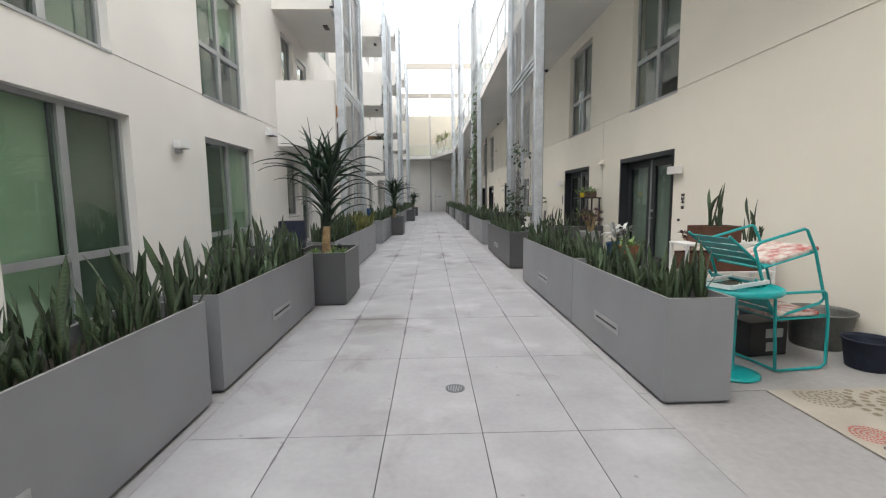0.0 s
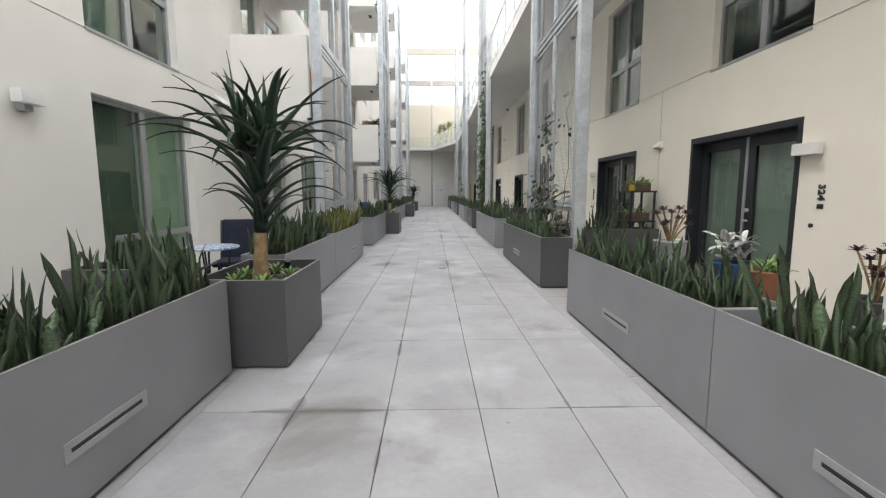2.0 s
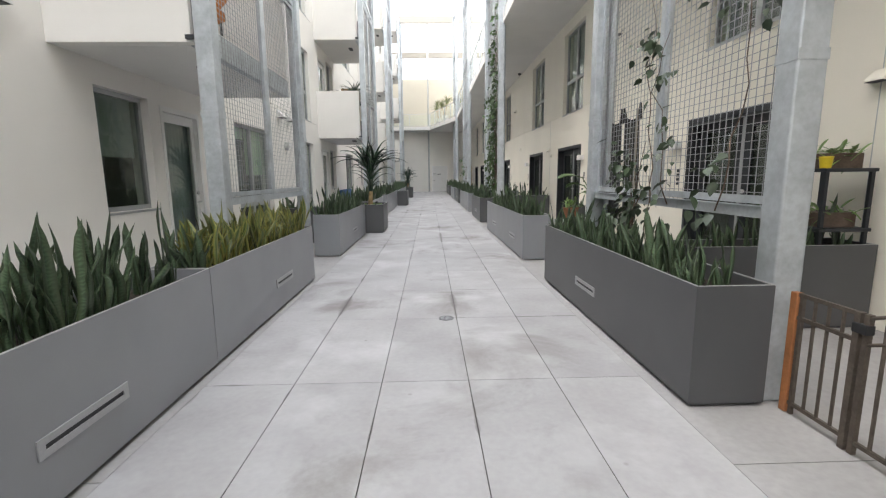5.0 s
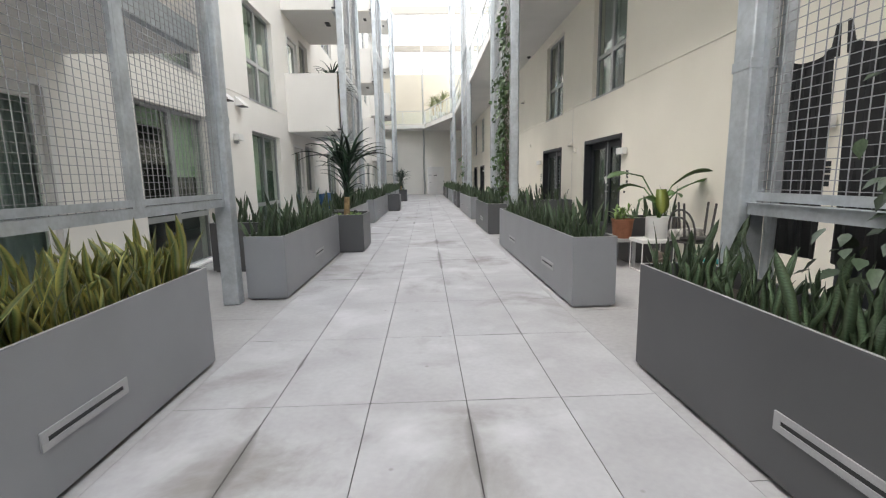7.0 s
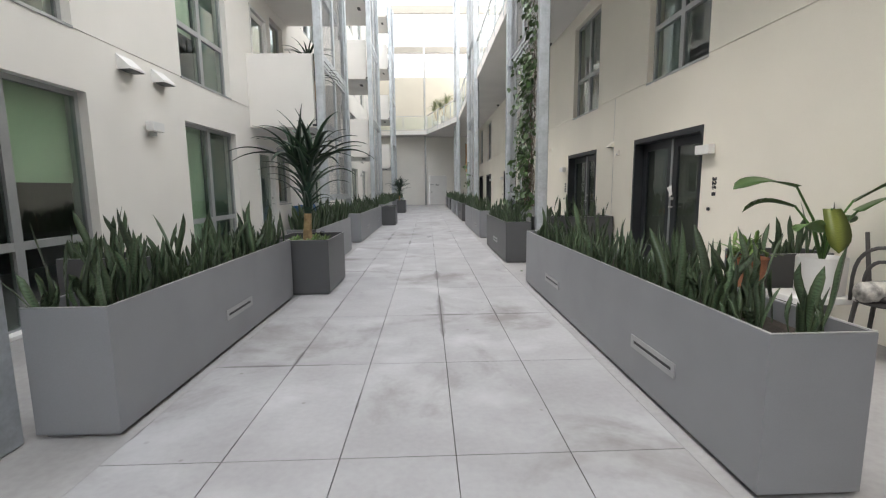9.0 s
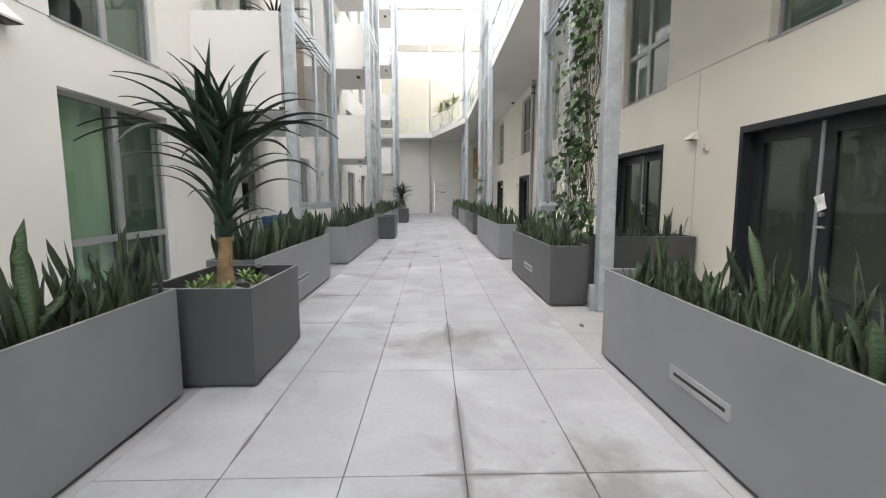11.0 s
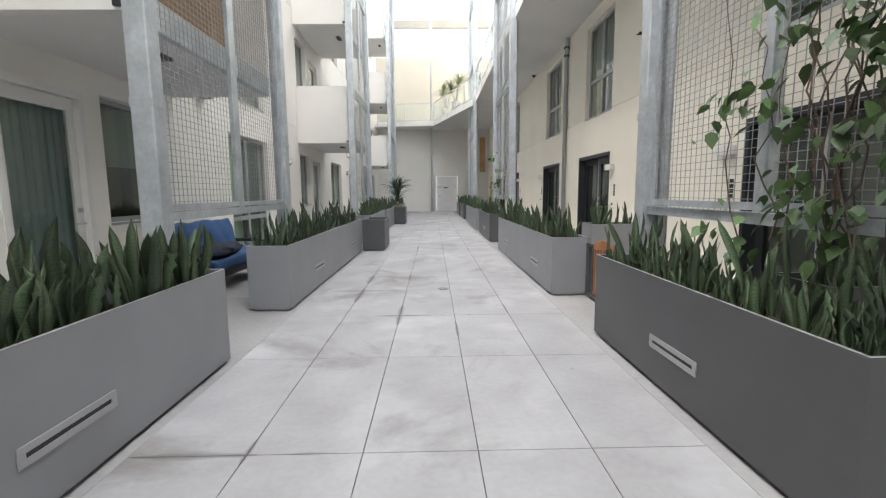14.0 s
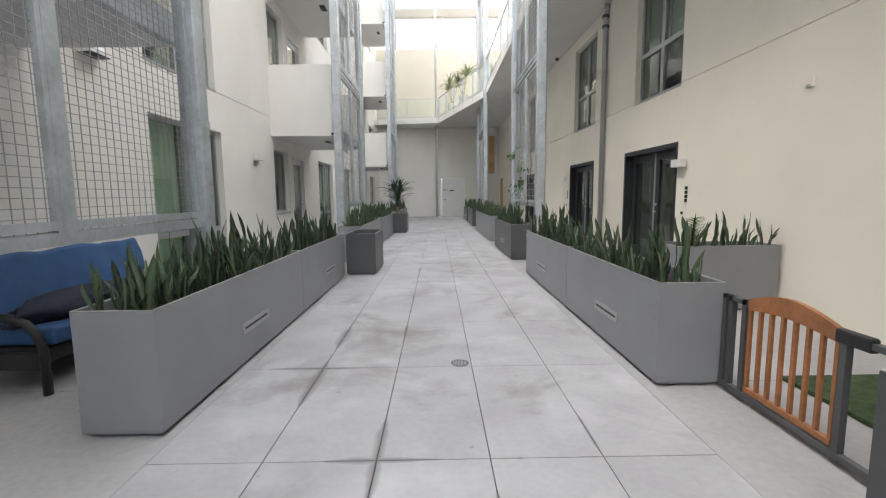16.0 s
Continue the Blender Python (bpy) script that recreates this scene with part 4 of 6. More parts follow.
right = [(2.70, 4.675, 0, [3.71]), (4.685, 7.32, 0, [5.98]), (8.62, 11.95, 1, [10.42]), (13.37, 17.88, 0, [14.30, 16.55]), (19.55, 22.1, 1, [20.78]), (23.62, 25.815, 0, [24.58]), (25.825, 28.2, 0, [27.1])]
for a, b, dk, sl in right:
    planter(RX0, RX1, a, b, PH, M_PLANT_D if dk else M_PLANT_L, DARK if dk else GREY, sl, -1)
    seed += 1
    if a > 25:
        far_row(RX0, RX1, a, b, PH - 0.10, seed)
    else:
        snake_row(RX0, RX1, a + 0.10, b, PH - 0.10, seed, grow=0.86)
for a, b in ((29.7, 33.0), (33.6, 36.6), (38.6, 41.0), (42.0, 44.0)):
    seed += 1
    planter(LX0, LX1, a, b, PH, M_PLANT_L, GREY, [(a + b) / 2], 1)
    far_row(LX0, LX1, a, b, PH - 0.10, seed)
for a, b, dk in ((29.8, 32.4, 1), (33.6, 38.2, 0), (39.9, 42.6, 1), (43.5, 46.2, 1)):
    seed += 1
    planter(RX0, RX1, a, b, PH, M_PLANT_D if dk else M_PLANT_L, DARK if dk else GREY, [a + 1.2], -1)
    far_row(RX0, RX1, a, b, PH - 0.10, seed)
# planters at the walls
for x0, x1, y0, y1, h, mtl, lab in ((2.14, 3.70, 20.57, 21.05, 0.74, M_PLANT_D, "charcoal trough planter against the stucco wall"), (2.55, 3.70, 25.6, 26.1, 0.74, M_PLANT_L, "mid-grey trough planter against the stucco wall"),
                                    (2.10, 3.70, 9.9, 10.35, 0.74, M_PLANT_D, "charcoal trough planter against the stucco wall"), (-3.2, -2.5, 6.0, 6.45, 0.74, M_PLANT_D, "charcoal trough planter on the west patio"),
                                    (-3.3, -2.55, 15.7, 16.15, 0.74, M_PLANT_D, "charcoal trough planter on the west patio"), (2.97, 3.70, 15.62, 16.05, 0.70, M_PLANT_D, "charcoal trough planter behind the side table")):
    planter(x0, x1, y0, y1, h, mtl, lab)
    seed += 1
    t0 = x0
    while t0 < x1 - 0.2:
        snake_row(t0, t0 + 0.4, y0, y0 + 0.3, h - 0.1, seed, density=0.8)
        seed += 1
        t0 += 0.36

# ---- tree aloes in cube pots ----
RA = random.Random(5)
ALOE = [leaf_mesh("leaf", 1.0, 0.120, b, RA.uniform(-0.2, 0.2), M_ALOE, thick=0.026, n=11, hang=h, taper=True) for b, h in ((0.35, 0.4), (0.85, 0.4), (1.0, 0.3), (0.75, 0.5), (0.8, 0.6), (0.7, 1.1), (-0.2, 0.5))]
PEB = []
for i in range(4):
    bm = bmnew()
    bmesh.ops.create_icosphere(bm, subdivisions=1, radius=0.035)
    for v in bm.verts:
        v.co = Vector((v.co.x * 1.2, v.co.y, v.co.z * 0.6)) * (1 + 0.2 * noise.noise(v.co * 30 + Vector((i * 5, 0, 0))))
    PEB.append(mesh_of("pebble", bm, M_STONE, True))
SUCC = [leaf_mesh("leaf", 0.13, 0.035, 0.5, 0, M_SUCC, 0.004, 4)]


def aloe_pot(x0, x1, y0, y1, h, seed, size=1.0):
    rng = random.Random(seed)
    cx, cy = (x0 + x1) / 2, (y0 + y1) / 2
    planter(x0, x1, y0, y1, h, M_PLANT_D, "charcoal cube planter with grey pebbles", name="cube_planter")
    t = thing("tree_aloe", "tree aloe with a tan trunk, two rosettes and drooping leaves", "plant", "tree aloes in cube pots", Matrix.Translation((cx + 0.01, cy - 0.10, h - 0.11)))
    bm = bmnew()
    tube(bm, [Vector(q) * size for q in ((0.0, 0, 0), (0.005, 0.0, 0.08), (0.0, 0.01, 0.2), (0.01, 0.01, 0.34), (0.02, 0.0, 0.5))], [q * size for q in (0.085, 0.066, 0.056, 0.052, 0.05)], 14)
    part("trunk", bm, M_TRUNK, t, "ringed tan bark", True)
    bm = bmnew()
    tube(bm, [Vector(q) * size for q in ((0.02, 0.0, 0.44), (0.022, 0.0, 0.52), (0.03, 0.0, 0.8), (0.03, 0, 1.0))], [q * size for q in (0.056, 0.062, 0.056, 0.05)], 14)
    part("leafy_stem", bm, M_ALOE, t, "green stem sheathed in leaf bases", True)
    # leaves clasping the stem, then two rosettes on a short fork
    for i in range(24):
        u = i / 23
        a = i * 2.39996 + rng.uniform(-0.3, 0.3)
        m = Matrix.Translation((0.025 * size, 0, (0.47 + 0.50 * u) * size)) @ Matrix.Rotation(a, 4, "Z") @ Matrix.Translation((0.03 * size, 0, 0)) @ Matrix.Rotation(rng.uniform(0.45, 1.0), 4, "Y")
        piece("leaf", ALOE[rng.choice((3, 4, 5))], t, m @ Matrix.Scale(size * (0.62 + 0.22 * u) * rng.uniform(0.7, 1.2), 4))
    for bx, by, bz, a0 in ((-0.10, 0.02, 1.14, 0.0), (0.12, -0.02, 1.16, 1.1)):
        bm = bmnew()
        tube(bm, [Vector((0.03, 0, 0.94)) * size, Vector((bx, by, bz)) * size], [0.04 * size, 0.03 * size], 10)
        part("branch", bm, M_ALOE, t, "", True)
        for i in range(19):
            u = i / 18
            a = a0 + i * 2.39996 + rng.uniform(-0.2, 0.2)
            tilt = 1.12 - 0.98 * u + rng.uniform(-0.12, 0.12)
            k = rng.choice((1, 2, 3) if u < 0.55 else ((0, 1, 3) if u < 0.85 else (0, 6)))
            m = Matrix.Translation(Vector((bx, by, bz - 0.06 + 0.12 * u)) * size) @ Matrix.Rotation(a, 4, "Z") @ Matrix.Translation((0.02 * size, 0, 0)) @ Matrix.Rotation(tilt, 4, "Y")
            piece("leaf", ALOE[k], t, m @ Matrix.Scale(size * (0.95 - 0.32 * u) * rng.uniform(0.85, 1.15), 4))
    st = tagged(new("pebble_bed"), "loose grey river pebbles in a cube planter", "pebbles", "pebble beds")
    st.matrix_basis = Matrix.Translation((cx, cy, h - 0.10))
    for i in range(70):
        piece("pebble", rng.choice(PEB), st, Matrix.Translation((rng.uniform(x0 - cx + 0.06, x1 - cx - 0.06), rng.uniform(y0 - cy + 0.06, y1 - cy - 0.06), rng.uniform(0.0, 0.02))) @ Matrix.Rotation(rng.uniform(0, 6), 4, "Z") @ Matrix.Scale(rng.uniform(0.6, 1.3), 4))
    for dx, dy in ((-0.14, -0.24), (0.02, 0.27), (-0.18, 0.04), (0.12, -0.34), (0.21, 0.02)):
        su = thing("succulent", "small pale green succulent rosette among pebbles", "plant", "succulents in the cube pots", Matrix.Translation((cx + dx, cy + dy, h - 0.085)))
        for i in range(22):
            piece("leaf", SUCC[0], su, Matrix.Rotation(i * 2.4, 4, "Z") @ Matrix.Rotation(1.25 - i * 0.045, 4, "Y"))
    lt = thing("garden_spotlight", "small black spotlight stake in the pebbles", "lamp", "planter spotlights", Matrix.Translation((cx + 0.1, cy + 0.32, h - 0.10)))
    bm = bmnew()
    tube(bm, [(0, 0, 0), (0, 0, 0.06)], 0.012, 8)
    tube(bm, [(0, 0, 0.05), (0.02, -0.03, 0.13)], 0.03, 12)
    part("lamp_head", bm, M_BLACK, lt)


aloe_pot(-2.02, -1.31, 5.72, 6.82, 0.70, 3)
aloe_pot(-2.02, -1.27, 17.32, 18.38, 0.70, 8, 0.97)
planter(-1.70, -1.20, 28.25, 29.3, 0.70, M_PLANT_D, "empty charcoal cube planter", name="cube_planter")
aloe_pot(-1.98, -1.25, 36.9, 37.9, 0.70, 12, 0.8)

# ---- fixtures on the walls ----
def wall_lamp_w(y, z):
    t = thing("wall_lamp", "small white box wall lamp on off-white stucco", "lamp", "patio wall lamps", Matrix.Translation((WL, y, z)))
    bm = bmnew()
    box(bm, 0.03, 0.13, -0.13, 0.13, -0.06, 0.06, 0.006)
    part("shade", bm, M_WHITE, t)
    bm = bmnew()
    box(bm, 0.0, 0.07, -0.045, 0.045, -0.12, -0.062, 0.004)
    part("back_plate", bm, M_ALU, t)


for y, z in ((6.5, 2.2), (18.12, 2.2), (29.87, 2.13), (37.7, 2.18)):
    wall_lamp_w(y, z)


def vent_hood(x, y, z, s, k=1.0, skin=M_WHITE):
    """A sloped sheet-metal hood, open below."""
    t = thing("vent_hood", "white sheet-metal exhaust vent hood on the wall", "vent", "exhaust vents", Matrix.Translation((x, y, z)) @ Matrix.Scale(k, 4))
    bm = bmnew()
    a, h, d = 0.15, 0.14, 0.17 * s
    v = [bm.verts.new(p) for p in ((0, -a, h), (0, a, h), (d, a, -0.02), (d, -a, -0.02), (0, -a, -0.05), (0, a, -0.05), (d, a, -0.04), (d, -a, -0.04))]
    for f in ((0, 1, 2, 3), (0, 3, 7, 4), (1, 5, 6, 2), (3, 2, 6, 7)):
        bm.faces.new([v[k] for k in f])
    part("hood", bm, skin, t)
    bm = bmnew()
    box(bm, *sorted((0.0, d * 0.9)), -a + 0.01, a - 0.01, -0.045, -0.035)
    part("grille", bm, M_DARKFRAME, t)


for y in (10.25, 17.71, 18.42, 25.6, 35.0, 38.0):
    vent_hood(WL, y, 2.87, 1)
for y, z in ((20.81, 2.14), (26.6, 4.14), (10.08, 2.14), (15.6, 4.14)):
    vent_hood(WR, y, z, -1, 0.6, M_WALL_R)

# round downpipe with collars, and thin grey strips for the shadow lines of joints
t = thing("downpipe", "weathered grey round downpipe on the stucco wall", "pipe", "", Matrix.Translation((WR - 0.07, 31.15, 0)))
bm = bmnew()
tube(bm, [(0, 0, 0.05), (0, 0, 5.28), (0.0, -0.05, 5.36), (0.0, -0.1, 5.48)], 0.055, 14)
part("pipe", bm, M_ALU, t, "", True)
for z in (5.0, 5.22):
    bm = bmnew()
    tube(bm, [(0, 0, z), (0, 0, z + 0.06)], 0.075, 14)
    part("collar", bm, M_PLANT_D, t)
# the joint's shadow line is put in as a grey strip
for y in (10.1, 20.76):
    bm = bmnew()
    box(bm, WR - 0.003, WR + 0.01, y - 0.004, y + 0.004, 0.0, 3.05)
    struct(f"trim_joint_{round(y)}", bm, M_COLUMN, "thin grey strip painted for a joint's shadow line in the stucco")
for y, z in ((20.5, 1.98), (25.39, 2.45)):
    t = thing("wall_sensor", "small beige sensor box on the stucco wall", "sensor", "wall sensors", Matrix.Translation((WR, y, z)))
    bm = bmnew()
    box(bm, -0.04, 0, -0.045, 0.045, -0.05, 0.05, 0.008)
    part("housing", bm, M_WALL_R, t)
    bm = bmnew()
    box(bm, -0.046, -0.041, -0.025, 0.025, -0.04, -0.015, 0.002)
    part("lens", bm, M_ALU, t)
for y in (14.9, 25.4, 35.1):
    t = thing("ceiling_camera", "small dark dome fixture under the gallery soffit", "fixture", "soffit fixtures", Matrix.Translation((3.62, y, GZ)))
    bm = bmnew()
    lathe(bm, [(0.035, -0.07), (0.06, -0.04), (0.065, 0.0)], (0, 0, 0), 14)
    part("housing", bm, M_DARKFRAME, t)

# floor drains
for x, y in ((-0.02, 3.04), (0.01, 10.40), (0.02, 24.11)):
    t = thing("floor_drain", "round metal floor drain grate in the paving", "drain", "floor drains", Matrix.Translation((x, y, 0)))
    bm = bmnew()
    lathe(bm, [(0.072, 0.0005), (0.072, 0.004), (0.058, 0.004), (0.058, 0.0005)], (0, 0, 0), 24)
    part("ring", bm, M_PLANT_D, t)
    bm = bmnew()
    lathe(bm, [(0.057, 0.0006), (0.056, 0.0016)], (0, 0, 0), 20)
    part("pan", bm, M_BLACK, t)
    for k in range(-4, 5):
        bm = bmnew()
        w = math.sqrt(0.056 ** 2 - (k * 0.012) ** 2)
        box(bm, k * 0.012 - 0.003, k * 0.012 + 0.003, -w, w, 0.002, 0.005)
        part("bar", bm, M_PLANT_L, t)

# fallen leaves on the east patio
RF = random.Random(3)
for x, y in ((1.48, 18.74), (2.56, 19.75), (2.06, 19.21), (2.61, 19.96), (2.3, 18.7), (2.35, 19.6)):
    bm = bmnew()
    c = bm.verts.new((0, 0, 0.012))
    rim = [bm.verts.new((0.055 * math.cos(k * math.tau / 8) * (1 + 0.5 * (k == 0)), 0.022 * math.sin(k * math.tau / 8), 0.002 + 0.004 * (k % 2))) for k in range(8)]
    for k in range(8):
        bm.faces.new((c, rim[k], rim[(k + 1) % 8]))
    ob = tagged(part("fallen_leaf", bm, M_VINE), "dry fallen vine leaf on the patio concrete", "leaf", "fallen leaves")
    ob.matrix_basis = pose(x, y, 0, 0, 0, RF.uniform(0, 360))


# ---- vines on the right trellis bays ----
def vine(x, y0, y1, z0, z1, n, seed, label, leaf=M_VINE, grow=1.0):
    rng = random.Random(seed)
    t = thing("climbing_vine", label, "plant", "vines on the trellis", Matrix.Translation((x, 0, 0)))
    bm = bmnew()
    v = [bm.verts.new(p) for p in ((0, 0, 0), (0.02, 0.035, 0.006), (0.06, 0.04, 0.012), (0.12, 0.0, -0.004), (0.06, -0.04, 0.012), (0.02, -0.035, 0.006), (0.055, 0, -0.002))]
    for f in ((0, 6, 1), (1, 6, 2), (2, 6, 3), (3, 6, 4), (4, 6, 5), (5, 6, 0)):
        bm.faces.new([v[k] for k in f])
    me = mesh_of("leaf", bm, leaf, True)
    stems = []
    for k in range(max(3, n // 30)):
        y, z = rng.uniform(y0 + 0.1, y1 - 0.1), z0
        pts = []
        top = rng.uniform(z0 + 0.5 * (z1 - z0), z1)
        while z < top:
            pts.append(Vector((rng.uniform(-0.05, 0.03), y, z)))
            z += 0.16
            y = min(y1, max(y0, y + rng.uniform(-0.09, 0.09)))
        bm = bmnew()
        tube(bm, pts, [0.0055 * (1 - 0.6 * i / len(pts)) for i in range(len(pts))], 5)
        part("stem", bm, M_WOOD_B, t)
        stems.append(pts)
    # leaves gather in sprays along the stems; past the first ones they share one mesh
    sprays = [rng.choice(rng.choice(stems)) + Vector((rng.uniform(-0.14, 0.05), rng.gauss(0, 0.10), rng.gauss(0, 0.08))) for k in range(max(4, n // 9))]
    rest = bmnew()
    for i in range(n):
        q = rng.choice(sprays) + Vector((rng.gauss(-0.03, 0.05), rng.gauss(0, 0.085), rng.gauss(0, 0.085)))
        m = Matrix.Translation(q) @ Euler((rng.gauss(0, 0.5), rng.uniform(0.3, 1.5), math.pi + rng.gauss(0, 1.1))).to_matrix().to_4x4() @ Matrix.Scale(rng.uniform(0.55, 1.3) * grow, 4)
        if i < 90:
            piece("leaf", me, t, m)
        else:
            n0 = len(rest.verts)
            rest.from_mesh(me)
            rest.verts.ensure_lookup_table()
            for w in rest.verts[n0:]:
                w.co = m @ w.co
    if n > 90:
        part("foliage", rest, leaf, t, smooth=True)["kind"] = "stuff"
    else:
        rest.free()


vine(1.86, 19.5, 20.5, 1.0, 5.2, 720, 4, "dense leafy green vine climbing the wire mesh", M_VINE, 0.82)
vine(1.86, 20.4, 21.2, 1.0, 3.0, 55, 24, "sparse vine shoots spreading over the wire mesh", M_VINE, 0.9)
vine(1.86, 19.6, 20.6, 4.2, 6.8, 85, 14, "sparse upper vine on the wire mesh")
vine(1.86, 9.0, 10.6, 1.1, 3.4, 110, 6, "sparse young vine on the wire mesh", M_VINE_D, 0.7)
vine(1.86, 10.1, 10.9, 0.7, 1.8, 210, 9, "bushy dark vine at the trellis foot", M_VINE_D, 0.68)
vine(1.86, 30.2, 31.6, 1.05, 3.4, 45, 21, "green vine climbing a distant trellis bay")

# ---- east patio by the start ----
def sled_chair(m, label):
    """Tubular sled-base garden chair with a slatted seat and back."""
    t = thing("garden_chair", label, "chair", "stacked turquoise chairs", m)
    for s in (-1, 1):
        bm = bmnew()
        x = 0.26 * s
        tube(bm, [(x, 0.24, 0.62), (x, 0.26, 0.60), (x, 0.25, 0.42), (x, 0.22, 0.03), (x, 0.18, 0.012), (x, -0.2, 0.012), (x, -0.25, 0.04), (x, -0.24, 0.43), (x, -0.20, 0.62), (x, -0.18, 0.635), (x, 0.2, 0.635), (x, 0.24, 0.62)], 0.012, 8)
        part("side_frame", bm, M_TEAL, t, "", True)
    bm = bmnew()
    tube(bm, [(-0.26, -0.23, 0.43), (0.26, -0.23, 0.43)], 0.011, 8)
    part("cross_bar", bm, M_TEAL, t)
    bm = bmnew()
    tube(bm, [(-0.26, 0.2, 0.012), (0.26, 0.2, 0.012)], 0.011, 8)
    part("cross_bar", bm, M_TEAL, t)
    bm = bmnew()
    box(bm, -0.245, 0.245, -0.24, 0.22, 0.415, 0.425, 0.003)
    part("seat", bm, M_TEAL, t)
    for k in range(4):
        bm = bmnew()
        box(bm, -0.245, 0.245, -0.004, 0.004, k * 0.09, k * 0.09 + 0.075, 0.003, Matrix.Translation((0, 0.215, 0.44)) @ Matrix.Rotation(-0.60, 4, "X"))
        part("back_slat", bm, M_TEAL, t)
    for x in (-0.24, 0.24):
        bm = bmnew()
        tube(bm, [(x, 0.20, 0.42), (x, 0.43, 0.75)], 0.011, 8)
        part("back_post", bm, M_TEAL, t)
    return t


sled_chair(pose(2.70, 3.50, 0, 0, 0, 98), "turquoise metal garden chair with slatted back")
sled_chair(pose(2.70, 3.54, 0.47, 0, 0, 95) @ pose(0, 0, 0, -15, 0, 0), "turquoise metal garden chair stacked on another")
for z, y, r in ((0.425, 3.50, 0), (0.89, 3.54, -15)):
    bm = bmnew()
    box(bm, -0.23, 0.23, -0.22, 0.22, 0, 0.04, 0.015)
    ob = tagged(part("seat_cushion", bm, M_PATTERN), "flat red and cream patterned chair cushion", "cushion", "chair cushions")
    ob.matrix_basis = pose(2.68, y, z + 0.005, 0, 0, 96) @ pose(0, 0, 0, r, 0, 0)
t = thing("bistro_table", "round turquoise pedestal table with a raised edge", "table", "", Matrix.Translation((2.17, 3.22, 0)))
bm = bmnew()
lathe(bm, [(0.30, 0.66), (0.31, 0.67), (0.31, 0.70), (0.295, 0.705), (0.29, 0.685), (0.02, 0.68)], (0, 0, 0), 36)
part("tabletop", bm, M_TEAL, t, "", True)
bm = bmnew()
tube(bm, [(0, 0, 0.02), (0, 0, 0.67)], 0.022, 12)
part("pedestal", bm, M_TEAL, t)
bm = bmnew()
lathe(bm, [(0.20, 0.0), (0.20, 0.012), (0.17, 0.022), (0.03, 0.03)], (0, 0, 0), 30)
part("base", bm, M_TEAL, t, "", True)
t = thing("serving_tray", "white-rimmed glass tray lying on the turquoise table", "tray", "", pose(2.17, 3.28, 0.706, 0, 0, 25))
bm = bmnew()
for q in ((-0.25, 0.25, -0.15, -0.135), (-0.25, 0.25, 0.135, 0.15), (-0.25, -0.235, -0.135, 0.135), (0.235, 0.25, -0.135, 0.135)):
    box(bm, *q, 0.0, 0.03)
part("rim", bm, M_WHITE, t)
bm = bmnew()
box(bm, -0.235, 0.235, -0.135, 0.135, 0.004, 0.010)
part("plate", bm, M_RAILGLASS, t)


def tub(name, x, y, r, h, material, label, cat="tub", soil=False):
    t = thing(name, label, cat, "", Matrix.Translation((x, y, 0)))
    bm = bmnew()
    lathe(bm, [(r * 0.78, 0), (r * 0.8, 0.01), (r * 0.97, h - 0.02), (r * 1.02, h - 0.012), (r * 1.02, h), (r * 0.96, h), (r * 0.93, h - 0.03), (r * 0.78, 0.04)], (0, 0, 0), 28)
    part("body", bm, material, t, "", True)
    if soil:
        bm = bmnew()
        lathe(bm, [(r * 0.88, h - 0.07), (0.01, h - 0.05)], (0, 0, 0), 20)
        part("soil", bm, M_SOIL, t)
    return t


tub("metal_tub", 3.43, 3.86, 0.27, 0.33, M_TUB, "dull zinc tub against the stucco wall")
tub("bucket", 3.34, 3.28, 0.18, 0.24, M_NAVY, "dark blue rubber bucket on the patio")
tub("flower_pot", 2.98, 3.98, 0.20, 0.30, M_NAVY, "dark glazed flower pot behind the chairs", "pot", True)
t = thing("storage_box", "black printed carton with plain pale shapes", "box", "", pose(2.72, 3.72, 0, 0, 0, 8))
bm = bmnew()
box(bm, -0.19, 0.19, -0.14, 0.14, 0, 0.30, 0.006)
part("carton", bm, M_BLACK, t)
for x, w, z in ((0.02, 0.05, 0.20), (0.03, 0.05, 0.08), (0.12, 0.04, 0.2)):
    bm = bmnew()
    box(bm, x - w, x + w * 0.6, -0.1415, -0.1403, z - 0.04, z + 0.04)
    part("printed_patch", bm, M_ALU, t)
t = thing("potting_shelf", "white metal shelf holding brown wooden planter boxes", "shelf", "", Matrix.Translation((3.05, 4.75, 0)))
for z in (0.55, 0.86):
    bm = bmnew()
    box(bm, -0.5, 0.5, -0.18, 0.18, z, z + 0.025, 0.004)
    part("shelf_board", bm, M_WHITE, t)
for x in (-0.48, 0.48):
    for y in (-0.16, 0.16):
        bm = bmnew()
        box(bm, x - 0.015, x + 0.015, y - 0.015, y + 0.015, 0, 0.86)
        part("leg", bm, M_WHITE, t)


M_BOX = mat("brown_stained_wood", (0.12, 0.045, 0.025), 0.6, var=0.15, scale=5, fine=50)


def wood_box(x, y, z, w, d, h, label):
    t = thing("planter_box", label, "planter", "wooden planter boxes", Matrix.Translation((x, y, z)))
    for k, q in enumerate(((-w, w, -d, -d + 0.02), (-w, w, d - 0.02, d), (-w, -w + 0.02, -d + 0.02, d - 0.02), (w - 0.02, w, -d + 0.02, d - 0.02))):
        bm = bmnew()
        box(bm, *q, 0, h, 0.003)
        part("side_board", bm, M_BOX, t)
    bm = bmnew()
    box(bm, -w + 0.02, w - 0.02, -d + 0.02, d - 0.02, 0.0, h - 0.04)
    part("soil", bm, M_SOIL, t)


